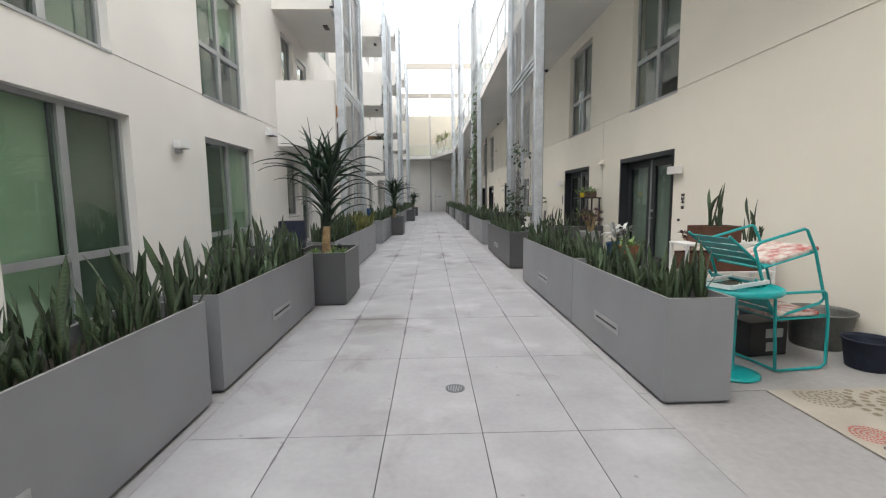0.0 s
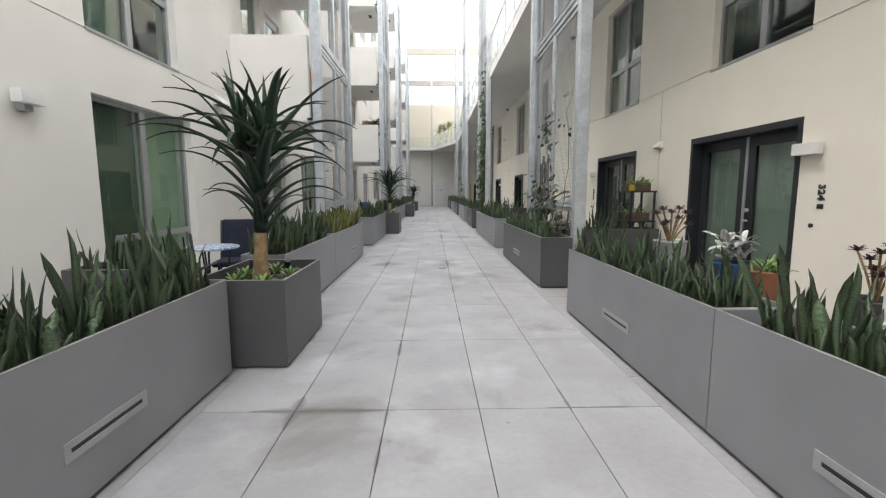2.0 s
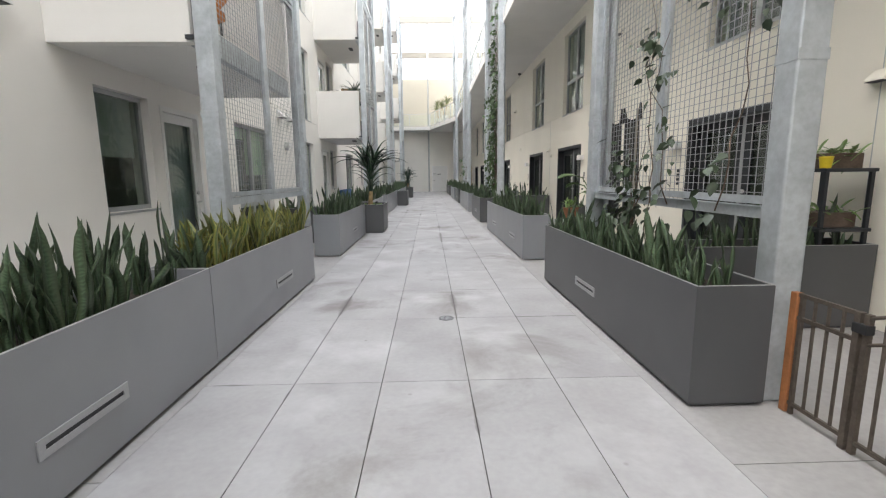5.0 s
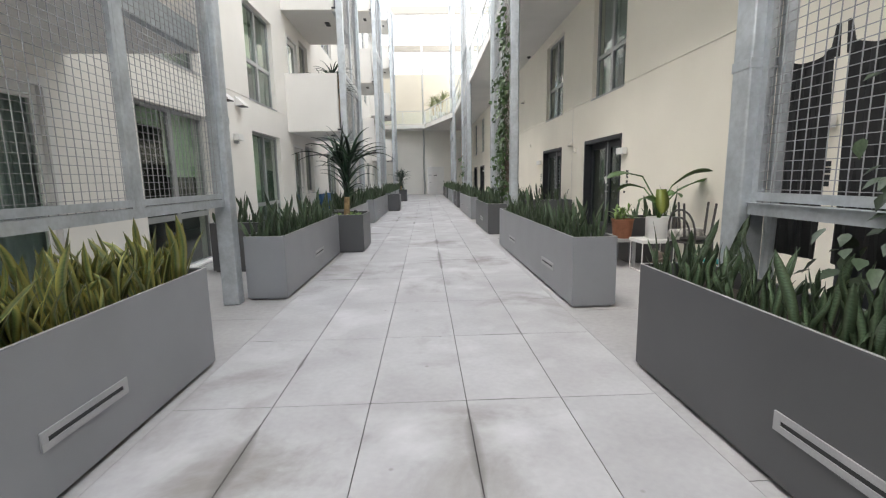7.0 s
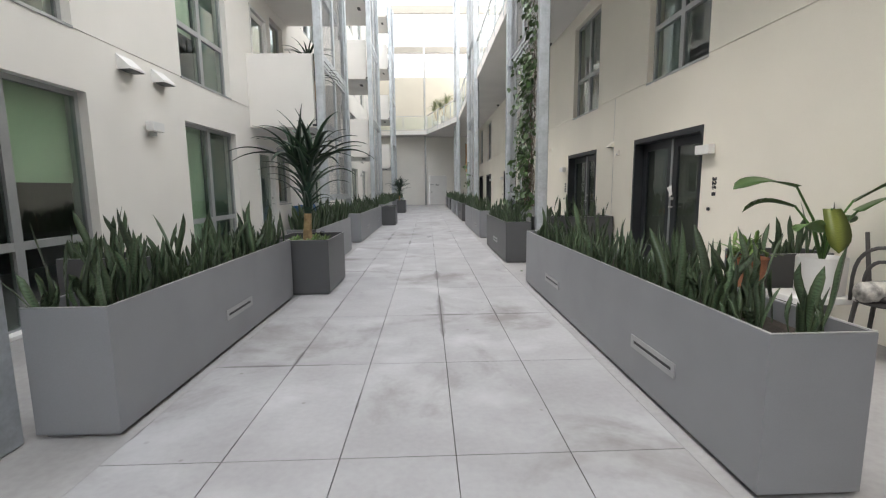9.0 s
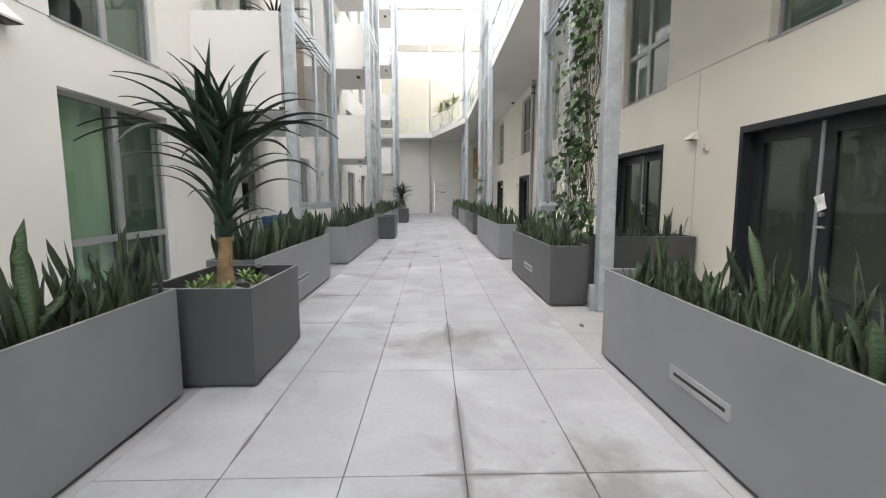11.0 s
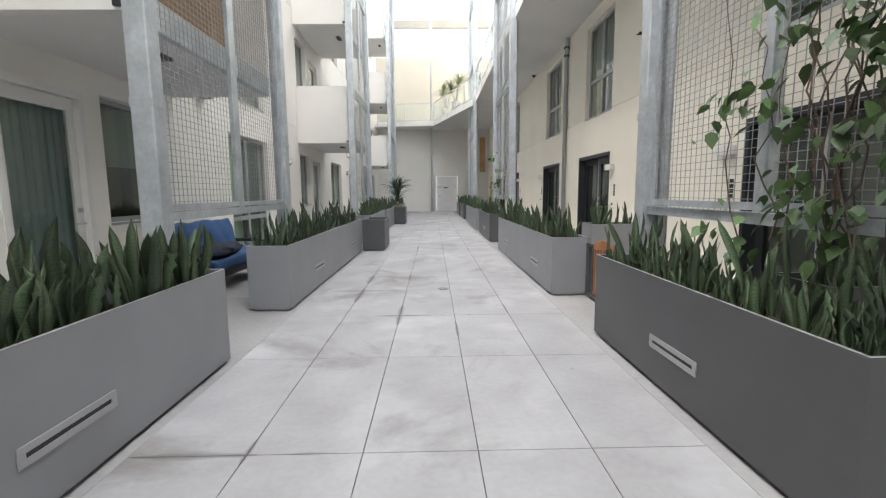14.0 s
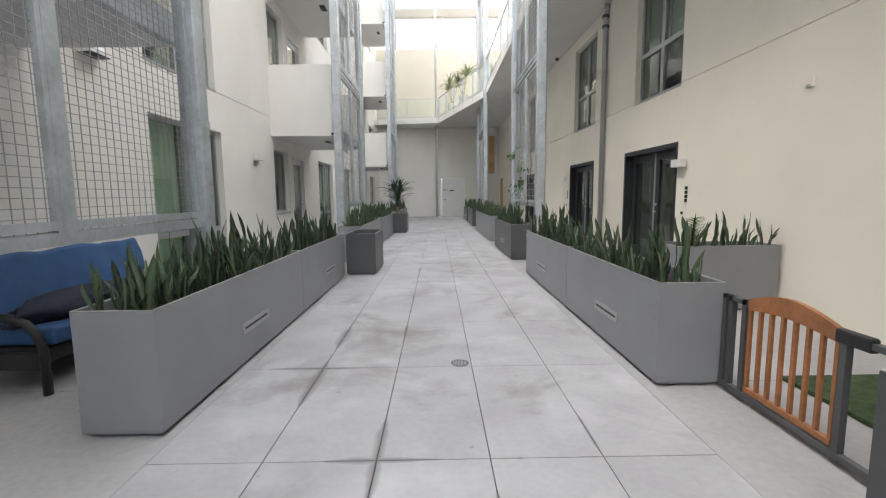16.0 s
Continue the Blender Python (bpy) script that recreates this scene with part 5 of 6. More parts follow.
wood_box(2.95, 4.75, 0.885, 0.22, 0.14, 0.18, "brown wooden planter box on the white shelf")
wood_box(3.0, 4.75, 0.575, 0.40, 0.15, 0.2, "brown wooden planter box under the shelf top")
snake_row(2.8, 3.1, 4.66, 4.86, 1.0, 301, density=0.5, label="small snake plant in a wooden box")
snake_row(3.25, 3.5, 4.62, 4.9, 0.9, 305, density=0.5, label="snake plant on the white shelf", grow=0.9)

# rug with ring figures
rug = thing("patio_rug", "cream outdoor rug with dark and tan ring figures", "rug", "", pose(0, 0, 0))
bm = bmnew()
box(bm, 2.2, 3.68, 0.75, 2.88, 0.0, 0.010, 0.003)
part("carpet", bm, M_RUG, rug)
RR = random.Random(2)
for cx, cy, rad, mtl in ((2.95, 2.55, 0.34, M_RUGTAN), (3.45, 2.72, 0.30, M_RUGDARK), (2.5, 2.75, 0.16, M_RUGTAN), (2.6, 1.8, 0.42, M_RUGDARK), (3.4, 1.9, 0.35, M_RUGTAN), (2.95, 1.2, 0.38, M_RUGTAN), (3.5, 2.3, 0.12, M_RUGRED), (2.35, 2.25, 0.10, M_RUGRED)):
    for ring in range(1, 5):
        rr = rad * ring / 4
        bm = bmnew()
        nn = 8 + 6 * ring
        for k in range(nn):
            a = k * math.tau / nn
            px, py = cx + rr * math.cos(a), cy + rr * math.sin(a)
            if not (2.24 < px < 3.63 and 0.8 < py < 2.84):
                continue
            w, h = rr * math.tau / nn * 0.36, rad / 4 * 0.36
            vs = [bm.verts.new((px + w * u * -math.sin(a) + h * v * math.cos(a), py + w * u * math.cos(a) + h * v * math.sin(a), 0.0125)) for u, v in ((-1, 0), (-0.6, 0.8), (0.6, 0.8), (1, 0), (0.6, -0.8), (-0.6, -0.8))]
            bm.faces.new(vs)
        part("woven_ring", bm, mtl, rug)["kind"] = "stuff"

# ---- small plants by the first doors ----
def aeonium(x, y, z, seed, label):
    rng = random.Random(seed)
    t = thing("aeonium", label, "plant", "purple aeoniums", Matrix.Translation((x, y, z)))
    for k in range(9):
        a, r, h = rng.uniform(0, 6.3), rng.uniform(0.03, 0.17), rng.uniform(0.22, 0.46)
        bm = bmnew()
        tip = Vector((r * math.cos(a), r * math.sin(a), h))
        tube(bm, [(0, 0, 0), tip * 0.5 + Vector((0, 0, 0.03)), tip], 0.009, 6)
        part("stem", bm, M_TRUNK, t)
        for i in range(14):
            piece("leaf", PUR, t, Matrix.Translation(tip) @ Matrix.Rotation(i * 2.4, 4, "Z") @ Matrix.Rotation(1.35 - i * 0.06, 4, "Y"))


PUR = leaf_mesh("leaf", 0.07, 0.03, 0.4, 0, M_PURPLE, 0.003, 4)
tub("flower_pot", 2.42, 7.15, 0.17, 0.84, M_ALU, "grey fluted pot with a purple aeonium", "pot", True)
aeonium(2.42, 7.15, 0.78, 2, "dark purple aeonium with bare branching stems")
aeonium(3.2, 5.6, 0.5, 5, "dark purple aeonium beside the wooden boxes")
tub("flower_pot", 3.2, 5.6, 0.17, 0.55, M_PLANT_D, "dark pot with a purple aeonium", "pot", True)
M_SILVER = leaf_mat("silver_leaf", (0.50, 0.52, 0.50), (0.6, 0.6, 0.6), 0.2)
SIL = leaf_mesh("leaf", 0.16, 0.06, 0.9, 0.4, M_SILVER, 0.003, 5)
tub("flower_pot", 2.5, 6.25, 0.15, 0.74, M_BLUE, "cobalt glazed pot with silver foliage", "pot", True)
t = thing("silver_plant", "silvery white leafy plant in a blue pot", "plant", "", Matrix.Translation((2.5, 6.25, 0.70)))
for i in range(40):
    piece("leaf", SIL, t, Matrix.Translation((RF.uniform(-0.13, 0.13), RF.uniform(-0.13, 0.13), RF.uniform(0.05, 0.26))) @ Matrix.Rotation(i * 2.4, 4, "Z") @ Matrix.Rotation(RF.uniform(0.3, 1.4), 4, "Y"))
tub("flower_pot", 2.42, 5.7, 0.13, 0.76, M_TERRA, "terracotta pot with a low green plant", "pot", True)
t = thing("herb_plant", "low green leafy plant in a terracotta pot", "plant", "", Matrix.Translation((2.42, 5.7, 0.69)))
for i in range(40):
    piece("leaf", SUCC[0], t, Matrix.Translation((RF.uniform(-0.08, 0.08), RF.uniform(-0.08, 0.08), RF.uniform(0.02, 0.09))) @ Matrix.Rotation(i * 2.4, 4, "Z") @ Matrix.Rotation(RF.uniform(0.3, 1.3), 4, "Y"))
# tall shelf stand with trailing plants
t = thing("plant_stand", "tall dark plant stand with two shelves", "shelf", "", Matrix.Translation((3.42, 10.2, 0)))
for x in (-0.2, 0.2):
    for y in (-0.24, 0.24):
        bm = bmnew()
        box(bm, x - 0.015, x + 0.015, y - 0.015, y + 0.015, 0, 1.36)
        part("leg", bm, M_DARKFRAME, t)
for z in (0.85, 1.36):
    bm = bmnew()
    box(bm, -0.23, 0.23, -0.27, 0.27, z, z + 0.03, 0.004)
    part("shelf_board", bm, M_DARKFRAME, t)
for z, sd in ((0.88, 1), (1.39, 2)):
    t = thing("trailing_plant", "trailing green houseplant in a dark box", "plant", "plants on the stand", Matrix.Translation((3.42, 10.2, z)))
    bm = bmnew()
    box(bm, -0.15, 0.15, -0.2, 0.2, 0.0, 0.13, 0.006)
    part("pot", bm, M_WOOD_B, t)
    for i in range(60):
        piece("leaf", SUCC[0], t, Matrix.Translation((RF.uniform(-0.17, 0.14), RF.uniform(-0.22, 0.22), RF.uniform(0.06, 0.18))) @ Matrix.Rotation(i * 2.4, 4, "Z") @ Matrix.Rotation(RF.uniform(0.4, 2.3), 4, "Y") @ Matrix.Scale(1.1, 4))
tub("plastic_cup", 3.2, 10.5, 0.05, 0.1, M_YELLOW, "small yellow plastic pot on the stand", "pot").matrix_basis = Matrix.Translation((3.24, 10.0, 1.39))


# ---- low gates between planters ----
def gate(x, y0, y1, h, bar_mat, frame_mat, arch, label, n):
    """A low barred gate in the y direction with an arched top rail."""
    t = thing("patio_gate", label, "gate", "low patio gates", Matrix.Translation((x, y0, 0)))
    L = y1 - y0
    a, b = 0.24, L - 0.59
    for u in (0.02, 0.08, a - 0.03):
        bm = bmnew()
        box(bm, -0.018, 0.018, L - u - 0.018, L - u + 0.018, 0.02, h)
        part("upright", bm, frame_mat, t)
    for u in (0.03, 0.09, L - b - 0.03):
        bm = bmnew()
        box(bm, -0.018, 0.018, u - 0.018, u + 0.018, 0.02, h)
        part("upright", bm, frame_mat, t)
    bm = bmnew()
    box(bm, -0.02, 0.02, 0, L, 0.03, 0.065, 0.005)
    part("bottom_frame", bm, frame_mat, t)
    for p, q in ((L - a, L), (0, L - b)):
        bm = bmnew()
        box(bm, -0.018, 0.018, p, q, h - 0.03, h)
        part("top_frame", bm, frame_mat, t)
    y_a, y_b = L - b, L - a
    bm = bmnew()
    prev = None
    for k in range(11):
        u = k / 10
        y = y_a + (y_b - y_a) * u
        z = h - 0.02 + arch * math.sin(math.pi * u) ** 1.0
        w = 0.035 + 0.02 * math.sin(math.pi * u)
        ring = [bm.verts.new((sx * 0.014, y, z + sz * w)) for sx, sz in ((-1, -1), (1, -1), (1, 1), (-1, 1))]
        if prev:
            for j in range(4):
                bm.faces.new((prev[j], prev[(j + 1) % 4], ring[(j + 1) % 4], ring[j]))
        else:
            bm.faces.new(ring[::-1])
        prev = ring
    bm.faces.new(prev)
    part("top_rail", bm, bar_mat, t)
    bm = bmnew()
    box(bm, -0.014, 0.014, y_a, y_b, 0.075, 0.11, 0.004)
    part("bottom_rail", bm, bar_mat, t)
    for k in range(n):
        u = k / (n - 1)
        y = y_a + 0.012 + (y_b - y_a - 0.024) * u
        bm = bmnew()
        box(bm, -0.01, 0.01, y - 0.011, y + 0.011, 0.10, h - 0.02 + arch * math.sin(math.pi * u) - 0.02)
        part("bar", bm, bar_mat, t)
    bm = bmnew()
    box(bm, -0.024, 0.024, y_a - 0.17, y_a + 0.02, h - 0.05, h + 0.02, 0.012)
    part("latch", bm, M_BLACK, t, "black plastic latch grip")


gate(1.80, 22.13, 23.6, 0.66, M_WOOD, M_PLANT_D, 0.05, "orange wooden bar gate in a dark grey metal frame", 8)


def arched_gate(x, y0, y1, h):
    """A thin bronze metal gate: a straight panel by a wooden post, then a leaf under two arched rails."""
    t = thing("patio_gate", "thin bronze metal gate with arched rails and wooden post", "gate", "low patio gates", Matrix.Translation((x, y0, 0)))
    L = y1 - y0
    c = L - 0.40
    bm = bmnew()
    box(bm, -0.02, 0.02, L - 0.05, L - 0.005, 0.0, h, 0.004)
    part("wooden_post", bm, M_WOOD, t, "orange-brown wooden post")
    for y, r in ((L - 0.07, 0.010), (c, 0.016), (c - 0.045, 0.013), (0.03, 0.013)):
        bm = bmnew()
        box(bm, -r, r, y - r, y + r, 0.0, h)
        part("upright", bm, M_BRONZE, t)
    for z in (0.06, h - 0.14, h - 0.01):
        bm = bmnew()
        box(bm, -0.009, 0.009, c, L - 0.05, z - 0.01, z + 0.01)
        part("rail", bm, M_BRONZE, t)
    rise = lambda u, lift: h + lift + 0.10 * math.sin(math.pi * u)
    for lift in (-0.15, -0.02):
        bm = bmnew()
        tube(bm, [(0, c - 0.045 - (c - 0.075) * k / 12, rise(k / 12, lift)) for k in range(13)], 0.010, 6)
        part("arched_rail", bm, M_BRONZE, t, "", True)
    bm = bmnew()
    box(bm, -0.009, 0.009, 0.03, c - 0.045, 0.05, 0.07)
    part("rail", bm, M_BRONZE, t)
    for k in range(1, 4):
        y = c + (L - 0.07 - c) * k / 4
        bm = bmnew()
        box(bm, -0.006, 0.006, y - 0.006, y + 0.006, 0.06, h - 0.02)
        part("bar", bm, M_BRONZE, t)
    for k in range(1, 9):
        u = k / 9
        y = c - 0.045 - (c - 0.075) * u
        bm = bmnew()
        box(bm, -0.006, 0.006, y - 0.006, y + 0.006, 0.06, rise(u, -0.02))
        part("bar", bm, M_BRONZE, t)
    bm = bmnew()
    box(bm, -0.022, 0.022, c - 0.06, c + 0.02, h - 0.10, h - 0.05, 0.006)
    part("latch", bm, M_BLACK, t)


arched_gate(1.90, 7.36, 8.6, 0.70)
# folding wooden screen by the second dark planter
t = thing("folding_screen", "low weathered wooden folding gate standing zigzag", "gate", "", Matrix.Translation((1.86, 12.0, 0)))
for k, (p, q) in enumerate((((-0.06, 0.03), (-0.15, 0.53)), ((-0.14, 0.55), (0.20, 0.85)), ((0.205, 0.87), (0.29, 1.30)))):
    d = Vector((q[0] - p[0], q[1] - p[1], 0))
    m = Matrix.Translation((p[0], p[1], 0)) @ Matrix.Rotation(math.atan2(d.y, d.x), 4, "Z")
    L = d.length
    for z0, z1 in ((0.03, 0.10), (0.53, 0.61)):
        bm = bmnew()
        box(bm, 0, L, -0.012, 0.012, z0, z1, 0.004, m)
        part("rail", bm, M_WOOD_B, t)
    for j in range(6):
        u = 0.02 + (L - 0.06) * j / 5
        bm = bmnew()
        box(bm, u, u + 0.045, -0.009, 0.009, 0.10, 0.53, 0.0, m)
        part("slat", bm, M_WOOD_B, t)

# ---- second east patio ----
t = thing("side_table", "white metal side table with thin sled legs", "table", "", Matrix.Translation((3.08, 15.15, 0)))
bm = bmnew()
box(bm, -0.24, 0.24, -0.2, 0.2, 0.40, 0.45, 0.006)
part("tabletop", bm, M_WHITE, t)
for x in (-0.22, 0.22):
    bm = bmnew()
    tube(bm, [(x, -0.18, 0.40), (x, -0.18, 0.02), (x, -0.16, 0.008), (x, 0.16, 0.008), (x, 0.18, 0.02), (x, 0.18, 0.40)], 0.008, 8)
    part("leg", bm, M_WHITE, t)
t = thing("plant_pot", "white cylindrical ceramic pot on a side table", "pot", "", Matrix.Translation((3.16, 15.15, 0.45)))
bm = bmnew()
lathe(bm, [(0.15, 0), (0.165, 0.01), (0.17, 0.29), (0.165, 0.30), (0.155, 0.30), (0.15, 0.24), (0.01, 0.24)], (0, 0, 0), 28)
part("body", bm, M_WHITE, t, "", True)
M_YELLOWING = leaf_mat("yellowing_leaf", (0.24, 0.28, 0.045), (0.20, 0.26, 0.05), 0.2)
BOP = [leaf_mesh("leaf", 0.52, 0.19, 0.55, 0.5, M_BROAD, 0.006, 9, 0.7), leaf_mesh("leaf", 0.40, 0.19, 0.8, -0.5, M_BROAD, 0.006, 9, 1.0), leaf_mesh("leaf", 0.38, 0.20, 0.5, 0.2, M_YELLOWING, 0.006, 8, 0.4)]
t = thing("bird_of_paradise", "broad-leaved bird of paradise plant, one leaf yellowing", "plant", "", Matrix.Translation((3.16, 15.15, 0.70)))
for a, tilt, h, k, droop in ((3.1, 0.75, 0.62, 0, 1.25), (2.7, 0.8, 0.46, 1, 1.2), (-0.1, 0.9, 0.42, 0, 1.0), (0.5, 0.75, 0.34, 1, 1.15), (4.4, 0.35, 0.44, 2, 2.4), (-0.6, 0.6, 0.50, 0, 0.85), (3.6, 0.6, 0.26, 1, 1.0)):
    d = Vector((math.cos(a), math.sin(a), 0))
    tip = d * h * math.tan(tilt) * 0.45 + Vector((0, 0, h))
    bm = bmnew()
    tube(bm, [(0, 0, 0), tip * 0.5 - d * 0.03 + Vector((0, 0, 0.04)), tip], [0.012, 0.010, 0.008], 6)
    part("stalk", bm, M_BROAD, t)
    piece("leaf", BOP[k], t, Matrix.Translation(tip) @ Matrix.Rotation(a, 4, "Z") @ Matrix.Rotation(droop, 4, "Y"))
t = tub("flower_pot", 2.68, 15.35, 0.16, 0.28, M_TERRA, "terracotta pot with a small leafy plant", "pot", True)
t.matrix_basis = Matrix.Translation((2.80, 15.50, 0.42))
t = thing("plant_bench", "low grey bench carrying flower pots", "bench", "", Matrix.Translation((2.76, 15.64, 0)))
bm = bmnew()
box(bm, -0.25, 0.2, -0.3, 0.35, 0.37, 0.42, 0.005)
part("bench_top", bm, M_ALU, t)
for x in (-0.22, 0.17):
    for y in (-0.27, 0.32):
        bm = bmnew()
        box(bm, x - 0.02, x + 0.02, y - 0.02, y + 0.02, 0, 0.37)
        part("leg", bm, M_ALU, t)
t = thing("leafy_plant", "small bright green plant in a terracotta pot", "plant", "", Matrix.Translation((2.80, 15.50, 0.66)))
for i in range(44):
    piece("leaf", SUCC[0], t, Matrix.Translation((RF.uniform(-0.12, 0.12), RF.uniform(-0.12, 0.12), RF.uniform(0.0, 0.16))) @ Matrix.Rotation(i * 2.4, 4, "Z") @ Matrix.Rotation(RF.uniform(0.2, 1.5), 4, "Y") @ Matrix.Scale(1.1, 4))


def bentwood(m, label):
    t = thing("bistro_chair", label, "chair", "stacked bentwood chairs", m)
    bm = bmnew()
    lathe(bm, [(0.20, 0.44), (0.21, 0.45), (0.205, 0.475), (0.02, 0.48)], (0, 0, 0), 24)
    part("seat", bm, M_CHAIRGREY, t, "", True)
    for x, y in ((-0.15, -0.14), (0.15, -0.14), (-0.16, 0.15), (0.16, 0.15)):
        bm = bmnew()
        tube(bm, [(x * 1.25, y * 1.25, 0), (x, y, 0.45)], [0.014, 0.017], 8)
        part("leg", bm, M_CHAIRGREY, t)
    for r, h in ((0.19, 0.42), (0.12, 0.32)):
        bm = bmnew()
        tube(bm, [(r * math.cos(a), 0.17 + 0.06 * math.sin(a), 0.46 + h * math.sin(a) ** 0.6) for a in np.linspace(0.0, math.pi, 15)], 0.013, 8)
        part("back_hoop", bm, M_CHAIRGREY, t, "", True)


bentwood(pose(3.40, 14.78, 0, 0, 0, 115), "dark grey bentwood chair with a hoop back")
bentwood(pose(3.42, 14.72, 0.965, 180, 0, 70), "dark grey bentwood chair stacked upside down")
bm = bmnew()
tube(bm, [(-0.22, 0, 0.13), (0.22, 0, 0.13)], 0.075, 14)
ob = tagged(part("bolster", bm, M_STRIPE, smooth=True), "striped bolster cushion between stacked chairs", "cushion")
ob.matrix_basis = pose(3.34, 14.78, 0.42, 0, 0, 10)
t = thing("storage_bin", "brown carton with a turquoise lid by the wall", "box", "", pose(3.52, 14.42, 0, 0, 0, 12) @ Matrix.Diagonal((0.68, 0.75, 0.85, 1)))
bm = bmnew()
box(bm, -0.13, 0.13, -0.15, 0.15, 0, 0.27, 0.008)
part("body", bm, M_CARD, t)
bm = bmnew()
box(bm, -0.15, 0.15, -0.17, 0.17, 0.27, 0.295, 0.006)
part("lid", bm, M_TEAL, t)
bm = bmnew()
box(bm, -0.3, 0.3, -0.25, 0.25, 0.0, 0.02, 0.004)
ob = tagged(part("doormat", bm, M_WOOD_B), "flat brown doormat on the patio floor", "mat")
ob.matrix_basis = pose(3.35, 13.6, 0, 0, 0, 0)

# black shade panels hung on the first east trellis
def shade_panel(ya, yb, zt):
    """A slack dark cloth panel with four straps that rise to hooks at its upper corners."""
    t = thing("shade_panel", "black woven shade cloth hung behind the wire mesh", "screen", "black shade panels", Matrix.Translation((2.03, ya, 0)))
    w = yb - ya
    bm = bmnew()
    n = 8
    grid = [[[bm.verts.new((d + 0.012 * math.sin(k * 1.7 + j), w * k / n, 0.85 + (zt - 0.85 - (0.05 * math.sin(math.pi * k / n) if j == 4 else 0)) * j / 4)) for k in range(n + 1)] for j in range(5)] for d in (0, 0.006)]
    for g in grid:
        for j in range(4):
            for k in range(n):
                bm.faces.new((g[j][k], g[j][k + 1], g[j + 1][k + 1], g[j + 1][k]))
    part("cloth", bm, M_BLACK, t)
    for y in (0.0, w):
        bm = bmnew()
        tube(bm, [(0, y, zt - 0.06), (-0.01, y + (0.02 if y else -0.02), zt + 0.10)], [0.022, 0.010], 6)
        part("strap", bm, M_BLACK, t)


for ya, yb in ((10.90, 11.24), (11.34, 11.67)):
    shade_panel(ya, yb, 1.98)
t = thing("bamboo_stake", "pale bamboo stake behind the wire mesh", "stake", "", Matrix.Translation((2.0, 10.88, 0)))
bm = bmnew()
tube(bm, [(0, 0, 0), (0.0, 0.01, 1.0), (-0.01, 0, 2.02)], [0.016, 0.014, 0.012], 8)
part("cane", bm, M_RUG, t)
# turf mat by the orange gate
bm = bmnew()
box(bm, -0.45, 0.45, -0.6, 0.6, 0.0, 0.03, 0.004)
ob = tagged(part("turf_mat", bm, M_TURF), "square of green artificial turf on the patio", "mat")
ob.matrix_basis = pose(2.75, 23.1, 0)
# leafy accents in the wall planter
t = thing("dracaena", "small dark bushy plant in a wall planter", "plant", "", Matrix.Translation((2.85, 25.85, 0.64)))
for i in range(90):
    piece("leaf", SUCC[0], t, Matrix.Translation((0, 0, 0.04 + 0.36 * i / 90)) @ Matrix.Rotation(i * 2.4, 4, "Z") @ Matrix.Rotation(1.2, 4, "Y") @ Matrix.Scale(1.0, 4))

# ---- west patios ----
t = thing("mosaic_table", "round blue and white mosaic bistro table", "table", "", Matrix.Translation((-2.82, 7.75, 0)))
bm = bmnew()
lathe(bm, [(0.28, 0.70), (0.30, 0.705), (0.30, 0.725), (0.29, 0.73), (0.01, 0.73)], (0, 0, 0), 32)
part("tabletop", bm, M_MOSAIC, t)
for k in range(3):
    a = k * math.tau / 3 + 0.4
    bm = bmnew()
    tube(bm, [(0.26 * math.cos(a), 0.26 * math.sin(a), 0.0), (0.14 * math.cos(a), 0.14 * math.sin(a), 0.36), (0.2 * math.cos(a), 0.2 * math.sin(a), 0.70)], 0.011, 8)
    part("leg", bm, M_BLACK, t)


def patio_chair(m, cover, label):
    t = thing("patio_armchair", label, "chair", "west patio chairs", m)
    for s in (-1, 1):
        bm = bmnew()
        tube(bm, [(0.27 * s, -0.25, 0), (0.27 * s, -0.24, 0.58), (0.27 * s, -0.2, 0.62), (0.27 * s, 0.2, 0.62), (0.27 * s, 0.26, 0.60)], 0.014, 8)
        tube(bm, [(0.27 * s, 0.22, 0.0), (0.25 * s, 0.24, 0.45), (0.25 * s, 0.36, 0.98)], 0.014, 8)
        part("side_frame", bm, M_BLACK, t, "", True)
    bm = bmnew()
    box(bm, -0.24, 0.24, -0.26, 0.24, 0.40, 0.47, 0.02)
    part("seat", bm, cover, t)
    if cover is M_BLACK:
        for k in range(5):
            bm = bmnew()
            x = -0.18 + 0.09 * k
            tube(bm, [(x, 0.24, 0.45), (x, 0.35, 0.95)], 0.007, 6)
            part("back_bar", bm, cover, t)
        return
    bm = bmnew()
    box(bm, -0.24, 0.24, 0.0, 0.05, 0.0, 0.56, 0.02, Matrix.Translation((0, 0.23, 0.45)) @ Matrix.Rotation(-0.22, 4, "X"))
    part("backrest", bm, cover, t)


patio_chair(pose(-2.85, 8.45, 0, 0, 0, 10), M_NAVY, "black metal patio chair with blue canvas")
patio_chair(pose(-2.75, 6.95, 0, 0, 0, 185), M_BLACK, "black metal patio chair beside a mosaic table")

f = thing("futon_sofa", "blue canvas futon sofa on a black metal frame", "sofa", "", pose(-3.37, 24.66, 0, 0, 0, 0))


